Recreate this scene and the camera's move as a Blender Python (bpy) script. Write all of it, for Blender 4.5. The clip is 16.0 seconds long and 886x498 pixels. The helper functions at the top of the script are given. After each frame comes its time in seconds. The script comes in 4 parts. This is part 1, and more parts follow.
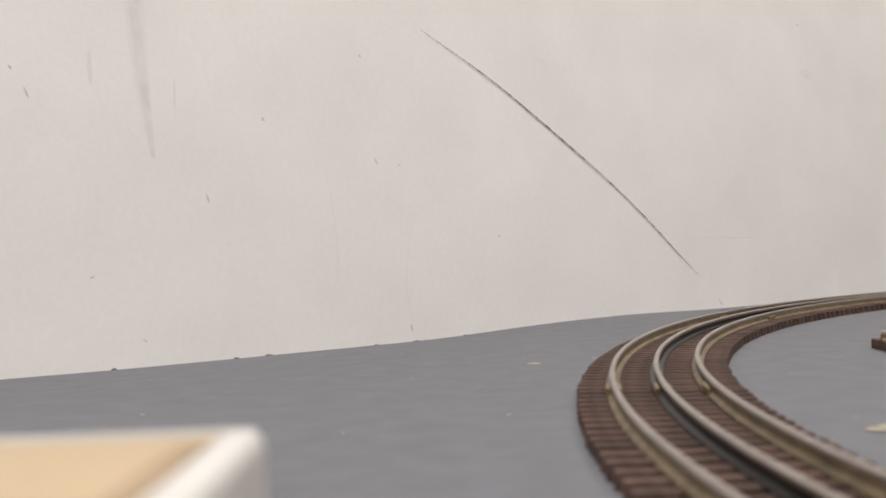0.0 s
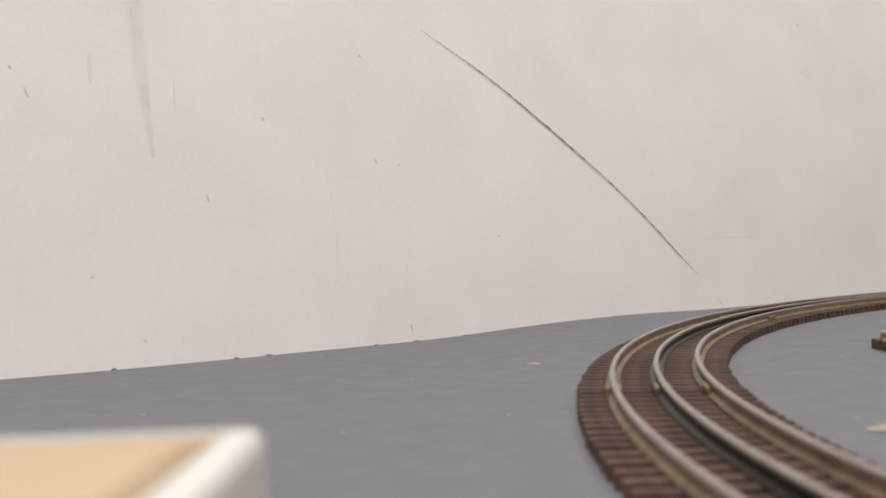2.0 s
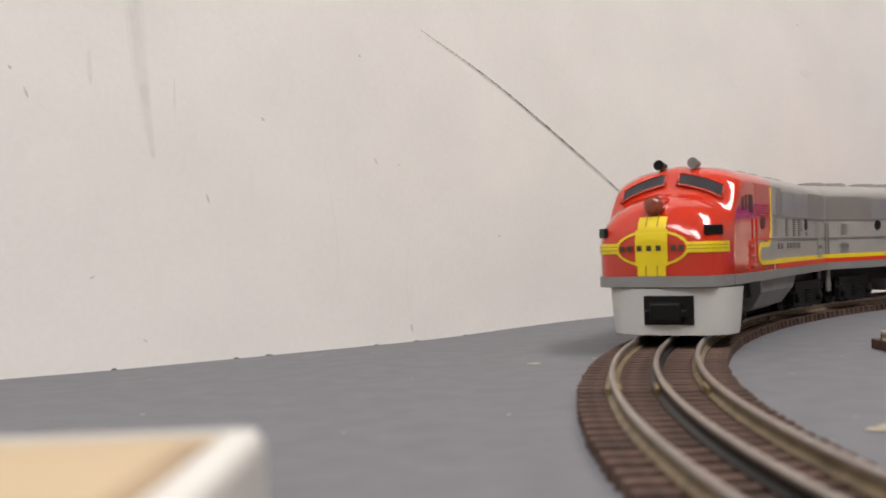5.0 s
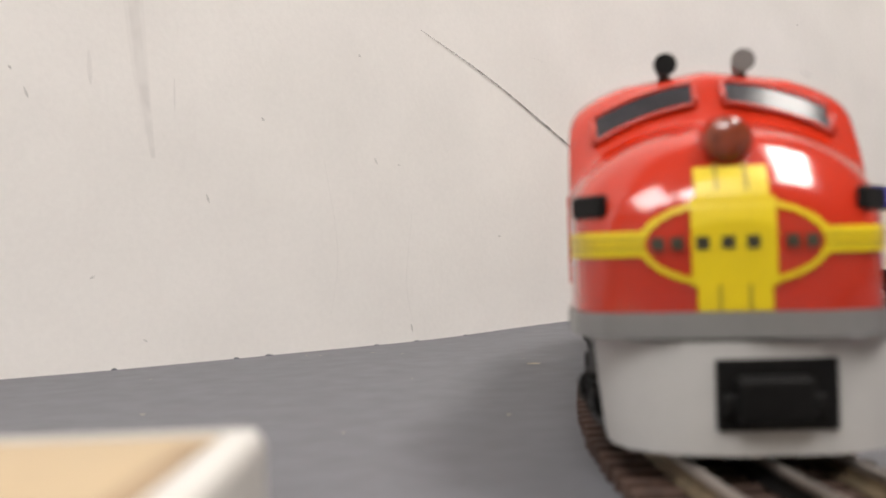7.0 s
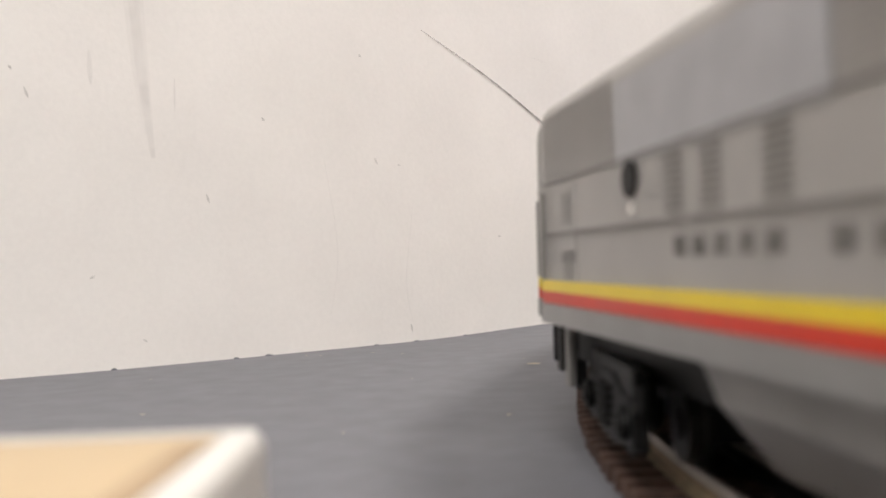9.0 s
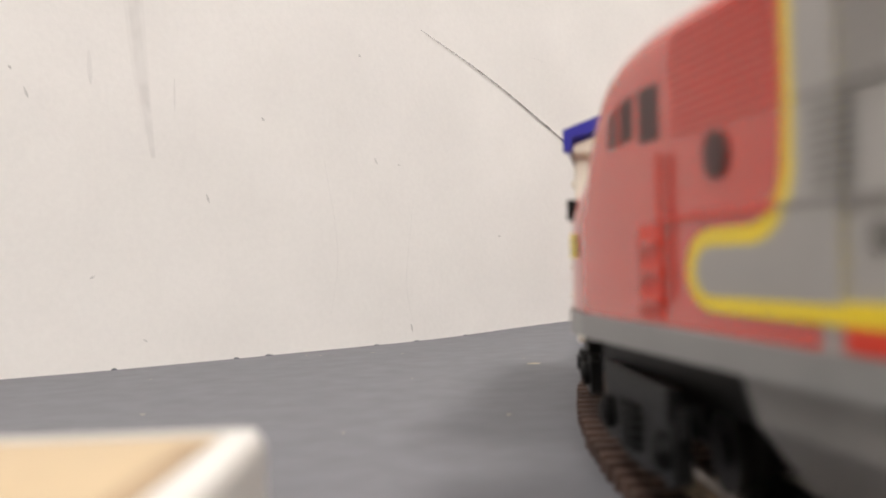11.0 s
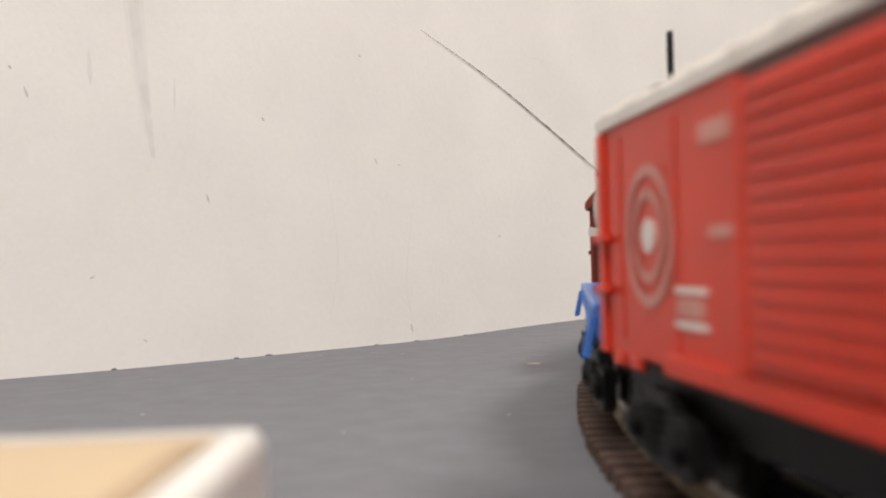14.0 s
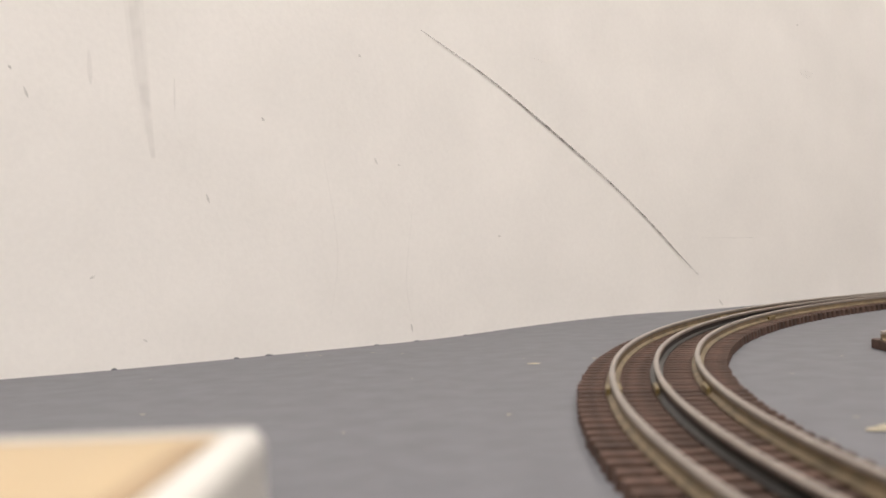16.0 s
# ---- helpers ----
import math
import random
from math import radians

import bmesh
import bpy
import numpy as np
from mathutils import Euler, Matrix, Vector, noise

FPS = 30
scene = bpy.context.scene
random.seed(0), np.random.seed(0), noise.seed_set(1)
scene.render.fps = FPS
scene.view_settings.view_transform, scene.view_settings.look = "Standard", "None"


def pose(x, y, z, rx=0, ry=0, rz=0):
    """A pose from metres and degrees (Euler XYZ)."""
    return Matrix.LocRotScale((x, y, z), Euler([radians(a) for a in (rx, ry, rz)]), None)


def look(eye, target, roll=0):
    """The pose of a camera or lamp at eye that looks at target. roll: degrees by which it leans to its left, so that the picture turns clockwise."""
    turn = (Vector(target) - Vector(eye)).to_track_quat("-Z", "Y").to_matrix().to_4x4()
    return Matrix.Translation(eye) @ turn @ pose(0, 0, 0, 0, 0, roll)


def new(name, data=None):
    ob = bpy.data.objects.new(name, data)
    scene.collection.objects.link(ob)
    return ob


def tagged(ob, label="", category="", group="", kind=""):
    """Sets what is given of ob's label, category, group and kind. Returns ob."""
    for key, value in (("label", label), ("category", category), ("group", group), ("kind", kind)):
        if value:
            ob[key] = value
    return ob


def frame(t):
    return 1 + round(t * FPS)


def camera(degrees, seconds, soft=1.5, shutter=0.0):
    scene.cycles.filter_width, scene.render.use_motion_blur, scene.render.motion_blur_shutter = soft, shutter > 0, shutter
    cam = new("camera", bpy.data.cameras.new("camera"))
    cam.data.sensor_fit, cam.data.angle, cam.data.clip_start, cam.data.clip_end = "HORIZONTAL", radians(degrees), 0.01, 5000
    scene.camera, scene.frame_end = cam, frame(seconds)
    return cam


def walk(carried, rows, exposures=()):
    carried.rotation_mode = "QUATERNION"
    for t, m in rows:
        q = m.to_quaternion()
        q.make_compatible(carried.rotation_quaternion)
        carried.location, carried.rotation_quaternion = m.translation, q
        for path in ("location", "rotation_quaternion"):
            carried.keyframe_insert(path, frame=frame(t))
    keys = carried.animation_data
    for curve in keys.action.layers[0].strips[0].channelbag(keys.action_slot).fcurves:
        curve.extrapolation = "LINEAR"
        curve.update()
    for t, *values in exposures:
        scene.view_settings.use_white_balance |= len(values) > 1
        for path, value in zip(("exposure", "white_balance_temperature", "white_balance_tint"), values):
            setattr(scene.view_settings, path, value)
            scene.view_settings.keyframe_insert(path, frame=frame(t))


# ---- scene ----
cam = camera(52.21, 16.0, 1.6, 0.5)
EYE = (0.0, 0.0, 0.0518)
PITCH, ROLL = 0.594, -2.136
cam.data.dof.use_dof, cam.data.dof.focus_distance, cam.data.dof.aperture_fstop = True, 0.55, 14.0
AIM = (0.0, math.cos(radians(PITCH)), 0.0518 + math.sin(radians(PITCH)))
EXPOSURE = [(0.0, -0.08, 6300, 10), (5.0, -0.08, 6340, 10), (7.0, 0.0, 6420, 10), (8.5, 0.11, 6420, 10), (12.0, 0.12, 6450, 10), (14.0, 0.07, 6520, 10), (15.0, 0.11, 6860, 11), (15.6, 0.2, 6880, 11), (16.0, 0.07, 6560, 10)]
walk(cam, [(0.0, look(EYE, AIM, ROLL)), (16.0, look(EYE, AIM, ROLL))], EXPOSURE)

# ---- track circle and the train's run along it
CX, CY, R, RAIL = 0.7048, 0.2011, 0.6416, 0.00945
RUN = [(0.0, 0.58), (1.0, 0.865), (2.0, 1.142), (3.0, 1.409), (3.5, 1.5385), (4.0, 1.631), (4.2, 1.664), (5.4, 1.828), (6.5, 1.973), (7.0, 2.036),
       (7.6, 2.088), (8.0, 2.128), (8.5, 2.195), (8.8, 2.220), (9.2, 2.254), (10.3, 2.417), (11.4, 2.591), (11.6, 2.625), (12.3, 2.746), (12.6, 2.802), (13.0, 2.883), (13.25, 2.943), (13.5, 3.005),
       (14.1, 3.137), (14.8, 3.298), (15.2, 3.3655), (15.6, 3.461), (16.0, 3.552)]


def arc_at(t):
    """The leading nose's way along the circle at t seconds."""
    k = max(i for i in range(len(RUN) - 1) if RUN[i][0] <= t)
    slope = [(RUN[min(i + 1, len(RUN) - 1)][1] - RUN[max(i - 1, 0)][1]) / (RUN[min(i + 1, len(RUN) - 1)][0] - RUN[max(i - 1, 0)][0]) for i in (k, k + 1)]
    (t0, a), (t1, b) = RUN[k], RUN[k + 1]
    d, u = t1 - t0, (t - t0) / (t1 - t0)
    return (2 * u**3 - 3 * u * u + 1) * a + (u**3 - 2 * u * u + u) * d * slope[0] + (3 * u * u - 2 * u**3) * b + (u**3 - u * u) * d * slope[1]


def on_track(s, base, lean=0.0):
    """The pose of a vehicle whose two trucks, base apart, stand on the circle about s."""
    a, b = (s + base / 2) / R, (s - base / 2) / R
    p, q = (Vector((CX + R * math.cos(w), CY + R * math.sin(w), RAIL)) for w in (a, b))
    d = p - q
    return Matrix.Translation((p + q) / 2) @ pose(0, 0, 0, 0, 0, math.degrees(math.atan2(d.y, d.x))) @ pose(0, 0, 0, lean)



# ---- world, room light and exposure
world = bpy.data.worlds.new("room")
scene.world = world
world.use_nodes = True
world.node_tree.nodes["Background"].inputs[0].default_value = (1.0, 0.93, 0.86, 1)
world.node_tree.nodes["Background"].inputs[1].default_value = 0.03


def lamp(name, eye, target, sx, sy, watts, colour):
    data = bpy.data.lights.new(name, "AREA")
    data.shape, data.size, data.size_y, data.energy, data.color = "RECTANGLE", sx, sy, watts, colour
    ob = new(name, data)
    ob.matrix_world = look(eye, target)
    return ob


# The third lamp, behind the camera, is an added fill, no known fixture
LAMPS = [((-0.75, -0.95, 1.85), 19.5, (1.0, 0.985, 0.965)), ((0.95, -0.10, 1.85), 44.0, (1.0, 0.93, 0.865)), ((-0.15, -1.45, 1.85), 30.0, (1.0, 0.965, 0.925))]
for eye, watts, colour in LAMPS:
    lamp("ceiling_tube_light", eye, (eye[0], eye[1] + 0.001, 0.0), 0.50, 1.16, watts, colour)


# ---- materials
def material(name, colour, rough=0.5, metal=0.0, var=0.12, scale=60.0, bump=0.0, fine=900.0, spec=0.5, colour2=None, per_object=0.0, coat=0.0):
    """A painted or moulded surface with blotches at two scales and fine relief."""
    m = bpy.data.materials.new(name)
    m.use_nodes = True
    n, l = m.node_tree.nodes, m.node_tree.links
    b = n["Principled BSDF"]
    co = n.new("ShaderNodeTexCoord")
    big, small = n.new("ShaderNodeTexNoise"), n.new("ShaderNodeTexNoise")
    big.inputs["Scale"].default_value, big.inputs["Detail"].default_value = scale, 5
    small.inputs["Scale"].default_value, small.inputs["Detail"].default_value = fine, 3
    for k in (big, small):
        l.new(co.outputs["Object"], k.inputs["Vector"])
    add = n.new("ShaderNodeMath")
    add.operation = "ADD"
    half = n.new("ShaderNodeMath")
    half.operation = "MULTIPLY"
    half.inputs[1].default_value = 0.45
    l.new(small.outputs["Fac"], half.inputs[0])
    l.new(big.outputs["Fac"], add.inputs[0])
    l.new(half.outputs[0], add.inputs[1])
    ramp = n.new("ShaderNodeMapRange")
    ramp.inputs["From Min"].default_value, ramp.inputs["From Max"].default_value = 0.45, 1.0
    l.new(add.outputs[0], ramp.inputs["Value"])
    mix = n.new("ShaderNodeMix")
    mix.data_type = "RGBA"
    other = colour2 or tuple(c * (1 - 2.2 * var) for c in colour)
    mix.inputs["A"].default_value, mix.inputs["B"].default_value = (*other, 1), (*[min(1, c * (1 + 0.6 * var)) for c in colour], 1)
    l.new(ramp.outputs[0], mix.inputs["Factor"])
    out = mix.outputs["Result"]
    if per_object:
        info = n.new("ShaderNodeObjectInfo")
        hue = n.new("ShaderNodeHueSaturation")
        mr = n.new("ShaderNodeMapRange")
        mr.inputs["To Min"].default_value, mr.inputs["To Max"].default_value = 1 - per_object, 1 + per_object
        l.new(info.outputs["Random"], mr.inputs["Value"])
        l.new(mr.outputs[0], hue.inputs["Value"])
        l.new(out, hue.inputs["Color"])
        out = hue.outputs["Color"]
    l.new(out, b.inputs["Base Color"])
    rr = n.new("ShaderNodeMapRange")
    rr.inputs["To Min"].default_value, rr.inputs["To Max"].default_value = max(0.03, rough - 0.08), min(1, rough + 0.1)
    l.new(small.outputs["Fac"], rr.inputs["Value"])
    l.new(rr.outputs[0], b.inputs["Roughness"])
    b.inputs["Metallic"].default_value = metal
    b.inputs["Specular IOR Level"].default_value = spec
    b.inputs["Coat Weight"].default_value = coat
    if bump:
        bp = n.new("ShaderNodeBump")
        bp.inputs["Strength"].default_value, bp.inputs["Distance"].default_value = bump, 0.0004
        l.new(add.outputs[0], bp.inputs["Height"])
        l.new(bp.outputs[0], b.inputs["Normal"])
    return m


def glowing(name, colour, strength):
    m = material(name, colour, 0.4)
    b = m.node_tree.nodes["Principled BSDF"]
    b.inputs["Emission Color"].default_value, b.inputs["Emission Strength"].default_value = (*colour, 1), strength
    return m


def faint(name, colour, alpha):
    """A thin smear through which the paint below shows, patchy."""
    m = material(name, colour, 0.8, fine=400.0)
    n, l = m.node_tree.nodes, m.node_tree.links
    tex, co, mr = n.new("ShaderNodeTexNoise"), n.new("ShaderNodeTexCoord"), n.new("ShaderNodeMapRange")
    tex.inputs["Scale"].default_value, tex.inputs["Detail"].default_value = 160.0, 4
    mr.inputs["From Min"].default_value, mr.inputs["From Max"].default_value = 0.3, 0.7
    mr.inputs["To Min"].default_value, mr.inputs["To Max"].default_value = 0.35 * alpha, alpha
    l.new(co.outputs["Object"], tex.inputs["Vector"])
    l.new(tex.outputs["Fac"], mr.inputs["Value"])
    l.new(mr.outputs[0], n["Principled BSDF"].inputs["Alpha"])
    return m


WALL_PAINT = material("wall_paint", (0.74, 0.715, 0.69), 0.72, var=0.035, scale=14.0, fine=330.0, bump=0.5, spec=0.3)
TABLE_PAINT = material("table_paint", (0.135, 0.136, 0.151), 0.62, var=0.09, scale=70.0, fine=1600.0, bump=0.10, spec=0.35)
ROOM_PAINT = material("room_paint", (0.42, 0.39, 0.36), 0.9, var=0.04, scale=3.0)
CEILING_PAINT = material("ceiling_paint", (0.75, 0.73, 0.70), 0.9, var=0.04, scale=5.0)
FLOOR_TILE = material("floor_vinyl", (0.22, 0.20, 0.18), 0.5, var=0.1, scale=4.0)
TUBE = glowing("tube_glow", (1.0, 0.93, 0.85), 6.0)
TIE = material("tie_wood", (0.088, 0.052, 0.040), 0.75, var=0.25, scale=240.0, fine=1500.0, bump=0.5, spec=0.3, per_object=0.28)
RAIL_SIDE = material("rail_brassy_side", (0.245, 0.185, 0.115), 0.55, metal=0.35, var=0.28, scale=130.0, fine=1500.0, bump=0.3)
RAIL_TOP = material("rail_head_steel", (0.50, 0.45, 0.41), 0.36, metal=0.9, var=0.10, scale=90.0, fine=1800.0)
RAIL_BLACK = material("rail_blackened", (0.012, 0.011, 0.011), 0.4, metal=0.3, var=0.2, scale=150.0)
BRASS = material("brass_joiner", (0.33, 0.25, 0.12), 0.4, metal=0.8, var=0.2, scale=300.0)
RED = material("red_gloss", (0.47, 0.024, 0.007), 0.13, var=0.05, scale=40.0, coat=0.5)
YELLOW = material("yellow_print", (0.72, 0.54, 0.004), 0.35, var=0.05, scale=80.0)
YELLOW_DARK = material("yellow_outline", (0.30, 0.21, 0.01), 0.4, var=0.08, scale=80.0)
GREY = material("silver_grey_paint", (0.34, 0.325, 0.31), 0.38, metal=0.25, var=0.06, scale=50.0)
GREY_LINE = material("grey_groove", (0.20, 0.19, 0.18), 0.5, metal=0.2, var=0.08)
SILVER = material("silver_screen", (0.40, 0.405, 0.425), 0.36, metal=0.8, var=0.07, scale=90.0)
SKIRT = material("skirt_silver", (0.25, 0.245, 0.24), 0.35, metal=0.3, var=0.06)
PILOT = material("pilot_pale_grey", (0.50, 0.49, 0.475), 0.42, metal=0.1, var=0.05, scale=45.0)
BLACK = material("black_plastic", (0.005, 0.0047, 0.0047), 0.5, var=0.3, scale=120.0, spec=0.22)
WHEEL = material("wheel_steel", (0.022, 0.02, 0.019), 0.4, metal=0.6, var=0.2, scale=120.0)
NOSE_INK = material("black_print", (0.035, 0.03, 0.012), 0.6, var=0.15)
TANK_GREY = material("tank_grey_paint", (0.24, 0.23, 0.22), 0.42, metal=0.2, var=0.12, scale=50.0)
INK = material("dark_print", (0.17, 0.16, 0.15), 0.6, var=0.15)
GLASS = material("dark_window", (0.040, 0.038, 0.043), 0.2, var=0.2, scale=60.0, spec=0.3)
LENS = material("amber_lens", (0.30, 0.055, 0.02), 0.08, var=0.3, scale=200.0, coat=0.6)
CHROME = material("chrome", (0.75, 0.74, 0.72), 0.15, metal=1.0, var=0.04)
CREAM = material("cream_white_plastic", (0.80, 0.735, 0.63), 0.38, var=0.04, scale=40.0)
# Darker cream standing in for the shade in joints and under edges
SHADOW_LINE = material("cream_shade_line", (0.68, 0.62, 0.525), 0.6, var=0.06)
WHITE = material("white_plastic", (0.66, 0.625, 0.58), 0.4, var=0.04, scale=40.0)
BLUE_ROOF = material("blue_plastic", (0.035, 0.034, 0.34), 0.3, var=0.06, scale=50.0)
BLUE_FLAT = material("deep_blue_plastic", (0.022, 0.025, 0.33), 0.3, var=0.08, scale=50.0)
BLUE_LIGHT = material("light_blue_plastic", (0.045, 0.17, 0.56), 0.3, var=0.08, scale=50.0)
BLUE_PRINT = material("blue_print", (0.27, 0.27, 0.43), 0.5, var=0.08)
RED_PRINT = material("red_print", (0.70, 0.36, 0.30), 0.5, var=0.08)
WHITE_PRINT = material("white_print", (0.66, 0.60, 0.56), 0.5, var=0.08)
FADED_PRINT = material("faded_white_print", (0.56, 0.24, 0.20), 0.5, var=0.15)
BOX_RED = material("boxcar_red", (0.56, 0.030, 0.010), 0.38, var=0.06, scale=50.0, spec=0.35)
MAROON = material("caboose_maroon", (0.175, 0.027, 0.017), 0.42, var=0.08, scale=60.0, spec=0.3)
MAROON_DARK = material("maroon_groove", (0.05, 0.012, 0.01), 0.5, var=0.1)
WARM_GLOW = glowing("lit_window", (1.0, 0.42, 0.21), 1.4)
DULL_PRINT = material("dull_maroon_print", (0.25, 0.13, 0.105), 0.5, var=0.2, scale=300.0)
DIM_GLOW = glowing("dim_lit_window", (0.30, 0.085, 0.03), 0.10)
LILAC_PALE = material("pale_lilac_print", (0.46, 0.45, 0.56), 0.5, var=0.2, scale=200.0)
PALE_BLUE_PRINT = material("pale_blue_print", (0.20, 0.32, 0.58), 0.5, var=0.25, scale=250.0)
LILAC_PRINT = material("lilac_print", (0.33, 0.33, 0.52), 0.5, var=0.2, scale=200.0)
HULL = material("hull_grey_white", (0.56, 0.525, 0.485), 0.42, var=0.05, scale=40.0)
HULL_BLUE = material("hull_blue", (0.13, 0.18, 0.38), 0.35, var=0.08, scale=50.0)
HULL_TOP = material("hull_deck_grey", (0.40, 0.385, 0.365), 0.5, var=0.06, scale=50.0)
BUBBLE = material("smoked_canopy", (0.20, 0.135, 0.055), 0.08, var=0.1, scale=60.0, coat=0.7)
HELI = material("helicopter_tan", (0.52, 0.46, 0.37), 0.4, var=0.06, scale=60.0)
TAIL_YELLOW = material("tail_yellow", (0.72, 0.43, 0.05), 0.4, var=0.06)
ROTOR = material("rotor_dark_grey", (0.065, 0.062, 0.062), 0.35, var=0.1)
BULB = material("indicator_red", (0.6, 0.03, 0.02), 0.25, var=0.05)
TANK = material("olive_tank", (0.33, 0.31, 0.2), 0.4, var=0.1)
TAN_PANEL = material("tan_board", (0.45, 0.345, 0.215), 0.55, var=0.07, scale=30.0, fine=500.0)
# Brown tone for the shade that the tray's rim throws on the panel
RIM_SHADE_BROWN = material("tray_rim_shade", (0.36, 0.26, 0.16), 0.6, var=0.1, scale=60.0)
TRAY_WHITE = material("tray_white", (0.58, 0.565, 0.535), 0.4, var=0.03, scale=30.0)
MARK = faint("scuff_mark", (0.16, 0.14, 0.13), 0.85)
SMEAR = faint("pale_smear", (0.36, 0.33, 0.31), 0.10)
SCUFF = faint("small_scuff", (0.30, 0.27, 0.25), 0.36)
HAZE = faint("faint_line", (0.45, 0.42, 0.40), 0.05)
FLECK = material("paint_fleck", (0.42, 0.37, 0.27), 0.7, var=0.2, scale=200.0)


# ---- mesh helpers; vehicle parts are drawn in millimetres
MM = 0.001


def link(name, bm, m, parent=None, label="", k=1.0, smooth=False):
    for v in bm.verts:
        v.co *= k
    bmesh.ops.recalc_face_normals(bm, faces=bm.faces)
    me = bpy.data.meshes.new(name)
    bm.to_mesh(me)
    bm.free()
    me.materials.append(m)
    if smooth:
        me.shade_smooth()
    ob = new(name, me)
    if parent is not None:
        ob.parent = parent
    return tagged(ob, label)


def part(name, bm, m, parent, label="", smooth=False):
    return link(name, bm, m, parent, label, MM, smooth)


def block(bm, x0, x1, y0, y1, z0, z1, bevel=0.0, turn=None):
    made = bmesh.ops.create_cube(bm, size=1)["verts"]
    for v in made:
        v.co = Vector(((x0 + x1) / 2 + v.co.x * (x1 - x0), (y0 + y1) / 2 + v.co.y * (y1 - y0), (z0 + z1) / 2 + v.co.z * (z1 - z0)))
    if turn is not None:
        for v in made:
            v.co = turn @ v.co
    if bevel:
        edges = list({e for v in made for e in v.link_edges})
        bmesh.ops.bevel(bm, geom=edges, offset=bevel, segments=2, affect="EDGES", profile=0.5)
    return bm


def blk(*a, **k):
    return block(bmesh.new(), *a, **k)


def rod(bm, a, b, r, seg=10, r2=None):
    a, b = Vector(a), Vector(b)
    d = b - a
    m = Matrix.Translation((a + b) / 2) @ d.to_track_quat("Z", "Y").to_matrix().to_4x4()
    bmesh.ops.create_cone(bm, cap_ends=True, segments=seg, radius1=r, radius2=r if r2 is None else r2, depth=d.length, matrix=m)
    return bm


def prism(bm, pts, y0, y1):
    """A flat outline in x and z, made solid from y0 to y1."""
    a, b = [bm.verts.new((x, y0, z)) for x, z in pts], [bm.verts.new((x, y1, z)) for x, z in pts]
    bm.faces.new(a)
    bm.faces.new(b[::-1])
    for i in range(len(pts)):
        j = (i + 1) % len(pts)
        bm.faces.new((a[i], a[j], b[j], b[i]))
    return bm


def loft(bm, rings, close_ring=True, caps=True):
    vs = [[bm.verts.new(p) for p in ring] for ring in rings]
    n = len(vs[0])
    for a, b in zip(vs, vs[1:]):
        for i in range(n if close_ring else n - 1):
            bm.faces.new((a[i], a[(i + 1) % n], b[(i + 1) % n], b[i]))
    if caps:
        bm.faces.new(vs[0][::-1])
        bm.faces.new(vs[-1])
    return bm


def curve_on(table, x):
    """Linear reading of a small table of (x, y)."""
    if x <= table[0][0]:
        return table[0][1]
    for (a, p), (b, q) in zip(table, table[1:]):
        if x <= b:
            return p + (q - p) * (x - a) / (b - a)
    return table[-1][1]


def auto_smooth(ob, degrees=35):
    for poly in ob.data.polygons:
        poly.use_smooth = True
    bm = bmesh.new()
    bm.from_mesh(ob.data)
    for e in bm.edges:
        if len(e.link_faces) == 2 and e.calc_face_angle(0) > radians(degrees):
            e.smooth = False
    bm.to_mesh(ob.data)
    bm.free()
    return ob


# ---- the room that closes the place; its back wall runs along u, and v leads from it into the room
FOOT_POINT, ALONG, INTO = Vector((-0.28808, 0.40084)), Vector((0.81204, 0.58360)), Vector((0.58360, -0.81204))


def from_wall(u, v, z):
    p = FOOT_POINT + ALONG * u + INTO * v
    return Vector((p.x, p.y, z))


def slab(u0, u1, v0, v1, z0, z1):
    bm = blk(u0, u1, v0, v1, z0, z1)
    for w in bm.verts:
        w.co = from_wall(*w.co)
    return bm


def room():
    u0, u1, v1, z0, z1 = -2.2, 2.6, 3.4, -0.9, 1.92
    for name, dims, m in (("floor", (u0, u1, 0, v1, z0 - 0.05, z0), FLOOR_TILE), ("ceiling", (u0, u1, 0, v1, z1, z1 + 0.05), CEILING_PAINT),
                          ("wall_west", (u0 - 0.1, u0, 0, v1, z0, z1), ROOM_PAINT), ("wall_east", (u1, u1 + 0.1, 0, v1, z0, z1), ROOM_PAINT),
                          ("wall_south", (u0, u1, v1, v1 + 0.1, z0, z1), ROOM_PAINT)):
        tagged(link(name, slab(*dims), m), "plain painted room shell behind the layout", "room", kind="structure")
    # Unseen fixtures at the lamps; the third only goes with the added fill
    for eye, _, _ in LAMPS:
        e = new("ceiling_light")
        tagged(e, "unseen white fluorescent ceiling light fixture with glowing tubes, the third added as fill", "ceiling light", "ceiling lights")
        link("housing", blk(eye[0] - 0.28, eye[0] + 0.28, eye[1] - 0.62, eye[1] + 0.62, 1.885, 1.918), CEILING_PAINT, e)
        for dx in (-0.16, 0.0, 0.16):
            link("tube", rod(bmesh.new(), (eye[0] + dx, eye[1] - 0.58, 1.87), (eye[0] + dx, eye[1] + 0.58, 1.87), 0.012), TUBE, e)


room()


# ---- back wall with its marks
WARP = [(-0.3, 0.0), (0.082, 0.0), (0.132, -0.98), (0.203, -1.46), (0.297, -1.87), (0.33, -2.0), (0.36, -1.5), (0.425, 0.85), (0.47, 1.9), (0.524, 2.3), (0.57, 1.7), (0.62, 0.3), (0.7, -0.6), (0.9, 0.0)]


def table_z(u, v):
    """The board's edge along the wall is warped by a millimetre or two."""
    return 0.001 * curve_on(WARP, u) * max(0.0, 1 - v / 0.10) ** 2


def on_wall(u, z, off=0.0006):
    return from_wall(u, off, z)


